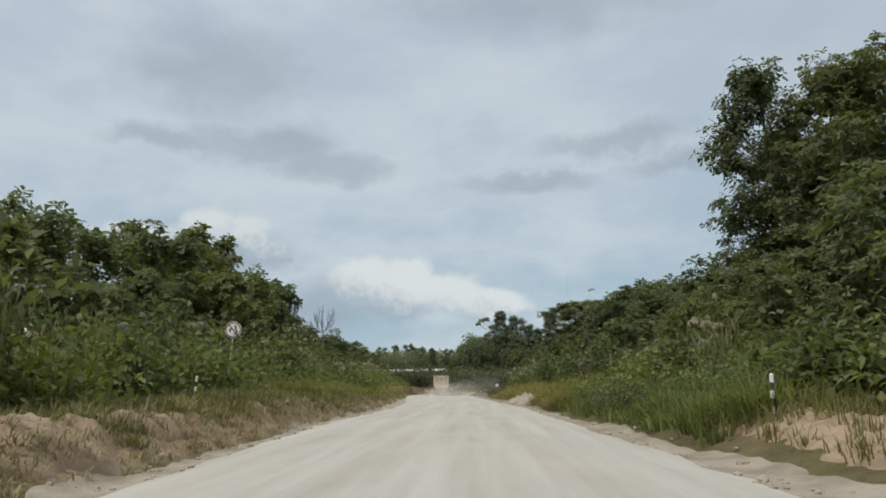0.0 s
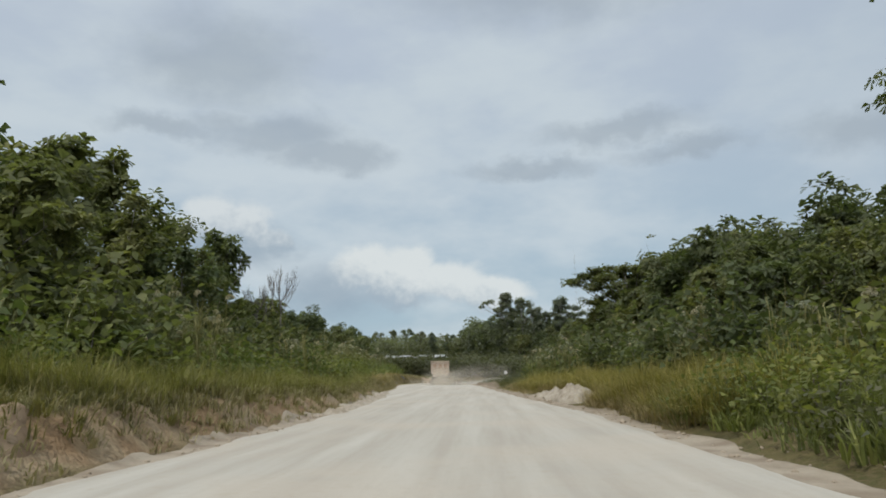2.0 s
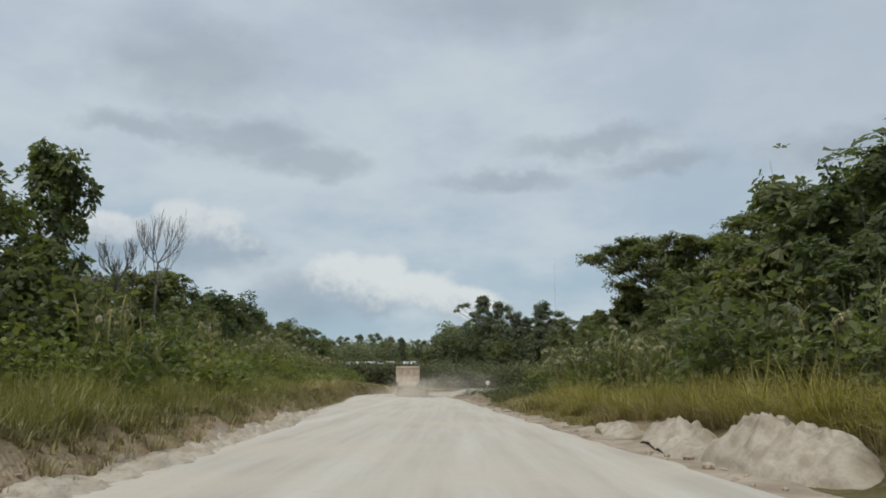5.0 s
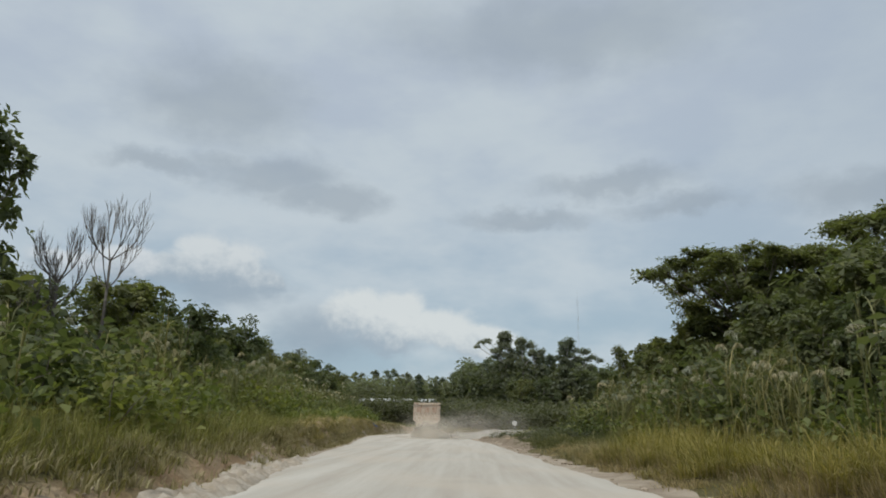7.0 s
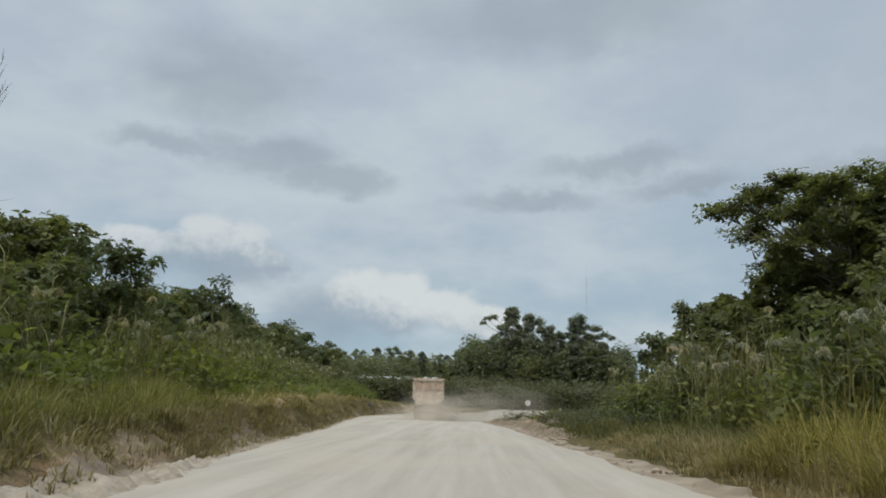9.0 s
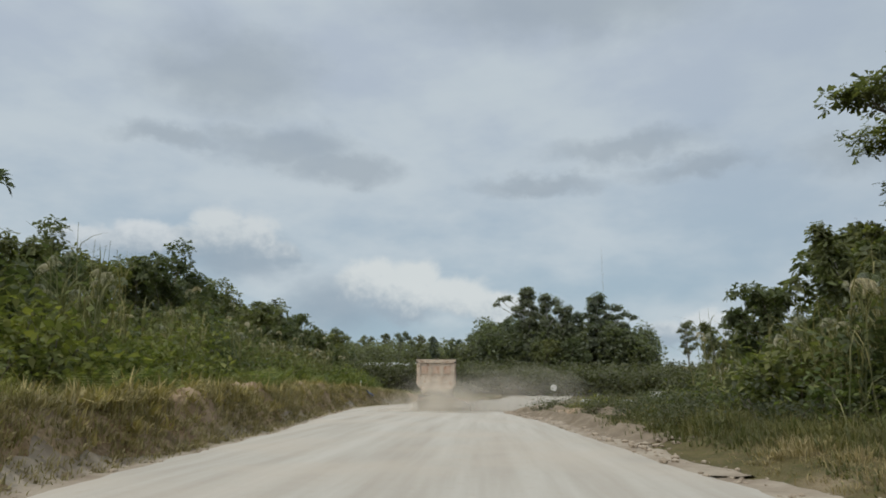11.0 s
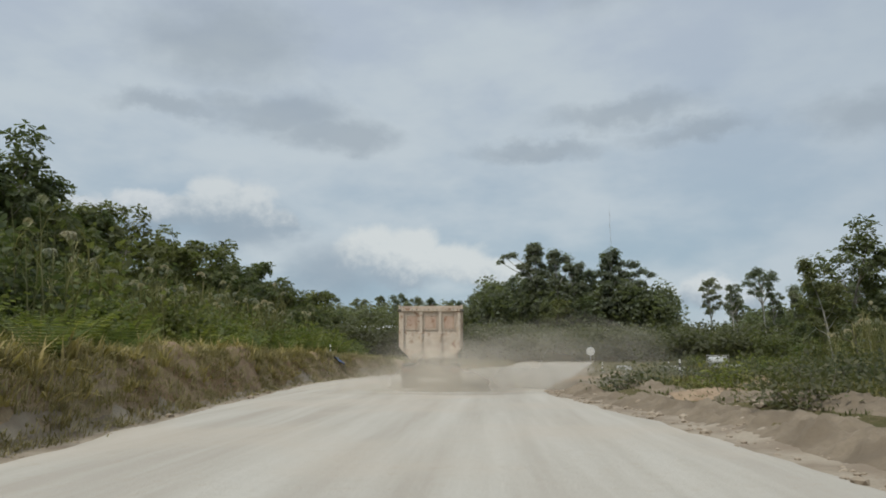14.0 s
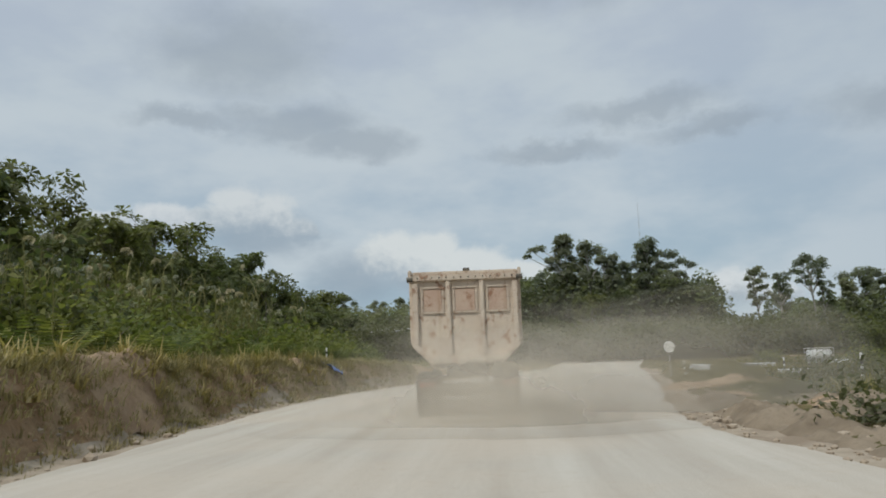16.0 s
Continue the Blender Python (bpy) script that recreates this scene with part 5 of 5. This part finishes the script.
# ---- the dump truck ahead ----
def build_truck(x, y, turn):
    ob = thing("dump_truck", "dusty cream dump truck with a chipped rusty tailgate", "truck", m=pose(x, y, 0.0, 0, 0, turn))
    half, top, low, cham = 1.25, 3.34, 1.26, 0.42
    length = 5.6
    # tub: floor, sides and headboard; the section is chamfered below
    bm = bmesh.new()
    sec = [(-half, top), (-half, low + cham), (-half + cham, low), (half - cham, low), (half, low + cham), (half, top)]
    ins = [(-half + 0.07, top), (-half + 0.07, low + cham + 0.03), (-half + cham + 0.03, low + 0.07), (half - cham - 0.03, low + 0.07), (half - 0.07, low + cham + 0.03), (half - 0.07, top)]
    rings = []
    for yy in (0.10, length):
        rings.append(([bm.verts.new((px, yy, pz)) for px, pz in sec], [bm.verts.new((px, yy, pz)) for px, pz in ins]))
    for i in range(5):
        bm.faces.new((rings[0][0][i], rings[0][0][i + 1], rings[1][0][i + 1], rings[1][0][i]))
        bm.faces.new((rings[0][1][i + 1], rings[0][1][i], rings[1][1][i], rings[1][1][i + 1]))
        for r_ in rings:
            bm.faces.new((r_[0][i], r_[1][i], r_[1][i + 1], r_[0][i + 1]))
    for i in (0, 5):
        bm.faces.new((rings[0][0][i], rings[1][0][i], rings[1][1][i], rings[0][1][i]))
    bm.faces.new(rings[1][0])
    bmesh.ops.recalc_face_normals(bm, faces=bm.faces[:])
    body = part("body", bm, CREAM, ob, "chipped cream tipper body")
    for sx in (-1, 1):
        for k in range(6):
            part("side_rib", box_bm(0.09, 0.13, top - low - cham - 0.1, (sx * (half + 0.045), 0.6 + k * 0.92, (top + low + cham) / 2), 0.015), CREAM, body)
        part("side_rail", box_bm(0.13, length - 0.2, 0.14, (sx * (half + 0.02), length / 2 + 0.1, top - 0.02), 0.02), CREAM, body)
    # tailgate
    bm = bmesh.new()
    g = half - 0.015
    prof = [(-g, top - 0.03), (-g, low + cham - 0.02), (-g + cham, low - 0.02), (g - cham, low - 0.02), (g, low + cham - 0.02), (g, top - 0.03)]
    f_ = bm.faces.new([bm.verts.new((px, 0.09, pz)) for px, pz in prof])
    ext = bmesh.ops.extrude_face_region(bm, geom=[f_])
    bmesh.ops.translate(bm, verts=[v for v in ext["geom"] if isinstance(v, bmesh.types.BMVert)], vec=(0, -0.09, 0))
    bmesh.ops.recalc_face_normals(bm, faces=bm.faces[:])
    gate = part("tailgate", bm, CREAM, ob, "chipped cream tailgate with rusty recessed panels")
    for cx in (-0.76, 0.0, 0.76):
        wd = 0.42 if cx else 0.46
        part("recess_panel", box_bm(wd, 0.02, 0.52, (cx, -0.008, 2.72), 0.008), CREAM_RED, gate, "rusty red recessed panel")
        for zz, hh in ((3.01, 0.05), (2.43, 0.05)):
            part("panel_frame", box_bm(wd + 0.12, 0.04, hh, (cx, -0.018, zz), 0.01), CREAM, gate)
        for sg in (-1, 1):
            part("panel_frame", box_bm(0.05, 0.04, 0.53, (cx + sg * (wd / 2 + 0.035), -0.018, 2.72), 0.01), CREAM, gate)
    for cx in (-0.39, 0.39):
        part("rib", box_bm(0.11, 0.10, 1.72, (cx, -0.05, 2.30), 0.02), CREAM, gate)
    for sx in (-1, 1):
        part("rib", box_bm(0.13, 0.12, 1.42, (sx * (half - 0.09), -0.06, 2.41), 0.02), CREAM, gate)
        part("corner_rib", box_bm(0.62, 0.11, 0.13, (0, 0, 0), 0.02), CREAM, gate, m=pose(sx * (half - 0.24), -0.055, low + 0.24, 0, sx * -45, 0))
        part("hinge", rod_bm((sx * (half - 0.04), -0.06, top - 0.13), (sx * (half + 0.1), -0.06, top - 0.13), 0.06, 0.06, 12), CHASSIS, gate)
        part("hinge_bracket", box_bm(0.08, 0.22, 0.30, (sx * (half + 0.03), 0.02, top - 0.06), 0.02), CREAM, ob)
    part("rib", box_bm(1.7, 0.11, 0.14, (0, -0.055, low + 0.07), 0.02), CREAM, gate)
    part("top_rail", box_bm(2.44, 0.13, 0.15, (0, -0.03, top - 0.10), 0.02), CREAM, gate)
    part("head_rail", box_bm(2.46, 0.10, 0.08, (0, 0.05, top + 0.015), 0.02), CREAM, ob)
    part("latch", box_bm(0.16, 0.08, 0.07, (0.05, 0.05, top + 0.09), 0.01), CHASSIS, ob)
    for k in range(14):
        part("rivet", rod_bm((-1.1 + k * 0.17, -0.095, top - 0.10), (-1.1 + k * 0.17, -0.112, top - 0.10), 0.02, 0.015, 8), CHASSIS, gate)
    # running gear
    ch = box_bm(0.14, 7.6, 0.28, (-0.42, 4.0, 1.08), 0.02)
    ch = box_bm(0.14, 7.6, 0.28, (0.42, 4.0, 1.08), 0.02, bm=ch)
    ch = box_bm(0.8, 0.14, 0.26, (0, 0.3, 1.05), 0.02, bm=ch)
    part("chassis", ch, CHASSIS, ob)
    part("bumper", box_bm(2.3, 0.12, 0.16, (0, 0.12, 0.72), 0.02), CHASSIS, ob)
    for sx in (-1, 1):
        part("bumper_stay", box_bm(0.08, 0.1, 0.4, (sx * 0.42, 0.2, 0.88)), CHASSIS, ob)
        part("mud_flap", box_bm(0.62, 0.02, 0.62, (sx * 0.90, 0.34, 0.62), 0.006), RUBBER, ob, "black rubber mud flap")
        part("flap_bar", box_bm(0.7, 0.06, 0.06, (sx * 0.85, 0.36, 0.95), 0.01), CHASSIS, ob)
        part("tail_light", box_bm(0.34, 0.06, 0.11, (sx * 0.95, 0.03, 0.78), 0.015), LENS_RED, ob, "dusty red tail lamp")
        for ya in (1.25, 2.6, 6.4):
            for dx in ((0.80, 1.10) if ya < 5 else (1.0,)):
                w_ = thing_wheel(ob, sx * dx, ya)
    for ya in (1.25, 2.6, 6.4):
        part("axle", rod_bm((-1.0, ya, 0.53), (1.0, ya, 0.53), 0.09, 0.09, 10), CHASSIS, ob)
    cabm = box_bm(2.4, 1.9, 1.85, (0, 6.95, 2.0), 0.12, 3)
    part("cab", cabm, CREAM, ob)
    part("windscreen", box_bm(2.0, 0.05, 0.8, (0, 7.92, 2.4), 0.02), BLACK_PAINT, ob)
    for sx in (-1, 1):
        part("mirror", box_bm(0.22, 0.08, 0.42, (sx * 1.42, 7.6, 2.5), 0.03), BLACK_PAINT, ob)
    return ob


def thing_wheel(ob, x, y):
    bm = bmesh.new()
    prof = [(0.28, -0.13), (0.46, -0.14), (0.52, -0.11), (0.53, 0.0), (0.52, 0.11), (0.46, 0.14), (0.28, 0.13)]
    n = 28
    vs = [[bm.verts.new((px, math.cos(2 * math.pi * k / n) * r_, math.sin(2 * math.pi * k / n) * r_)) for r_, px in prof] for k in range(n)]
    for k in range(n):
        a, b = vs[k], vs[(k + 1) % n]
        for i in range(len(prof) - 1):
            bm.faces.new((a[i], a[i + 1], b[i + 1], b[i]))
    bmesh.ops.recalc_face_normals(bm, faces=bm.faces[:])
    w = part("wheel", rod_bm((-0.06, 0, 0), (0.06, 0, 0), 0.12, 0.12, 12), CHASSIS, ob, m=pose(x, y, 0.53))
    part("tyre", bm, RUBBER, w, smooth=True)
    part("rim", rod_bm((-0.03, 0, 0), (0.03, 0, 0), 0.285, 0.285, 20), CHASSIS, w)
    return w


build_truck(-6.4, 129.6, 3.0)


# ---- dust hanging in the air ----
def dust_material(name, thick):
    """Airborne dust, thinning out towards the rim of its layer."""
    m, N = material(name)
    pos = N.add("ShaderNodeTexCoord").outputs["Object"]
    sp = N.add("ShaderNodeSeparateXYZ")
    N.put(sp.inputs[0], pos)
    ring = N.math("SQRT", N.math("ADD", N.math("MULTIPLY", sp.outputs[0], sp.outputs[0]), N.math("MULTIPLY", sp.outputs[2], sp.outputs[2])))
    rim = N.step(N.math("ADD", ring, N.math("MULTIPLY", N.math("SUBTRACT", N.noise(pos, 2.6, 4.0, 0.55), 0.5), 0.7)), 0.98, 0.15)
    low = N.step(N.math("ADD", sp.outputs[2], N.math("MULTIPLY", N.math("SUBTRACT", N.noise(pos, 5.0, 3.0), 0.5), 0.10)), -0.08, 0.02)
    alpha = N.math("MULTIPLY", N.math("MULTIPLY", rim, low), thick)
    near = N.add("ShaderNodeBsdfDiffuse", Color=(0.66, 0.60, 0.505, 1))
    thru = N.add("ShaderNodeBsdfTranslucent", Color=(0.66, 0.60, 0.505, 1))
    d = N.add("ShaderNodeMixShader", Fac=0.4)
    N.put(d.inputs[1], near.outputs[0])
    N.put(d.inputs[2], thru.outputs[0])
    t = N.add("ShaderNodeBsdfTransparent")
    x = N.add("ShaderNodeMixShader")
    N.put(x.inputs[0], alpha)
    N.put(x.inputs[1], t.outputs[0])
    N.put(x.inputs[2], d.outputs[0])
    N.put(N.add("ShaderNodeOutputMaterial").inputs["Surface"], x.outputs[0])
    return m


def dust_layer(seed):
    """A billowing hood, open at the far end, so that layers can be nested."""
    bm = bmesh.new()
    bmesh.ops.create_icosphere(bm, subdivisions=5, radius=1.0)
    bmesh.ops.delete(bm, geom=[v for v in bm.verts if v.co.z < -0.12 or v.co.y > 0.12], context="VERTS")
    for v in bm.verts:
        v.co *= 1 + noise.noise(v.co * 1.6 + Vector((seed * 7.0, 0, 3))) * 0.16
    return bm


def build_dust(x, y, layers, label):
    ob = thing("dust_cloud", label, "dust", m=pose(x, y, 0.03), kind="stuff")
    for k, (rx, ry, rz, thick) in enumerate(layers):
        part("dust_layer", dust_layer(k + x), dust_material("airborne_dust", thick), ob, m=Matrix.Diagonal((rx, ry, rz, 1.0)), smooth=True)


build_dust(-5.8, 129.6, ((5.8, 4.8, 2.9, 0.30), (4.2, 2.9, 2.4, 0.55), (2.6, 1.7, 2.5, 0.60)), "beige dust cloud hanging behind the truck wheels")
build_dust(-0.8, 136.5, ((8.0, 7.0, 3.6, 0.42),), "beige dust blown off the road beside the truck")
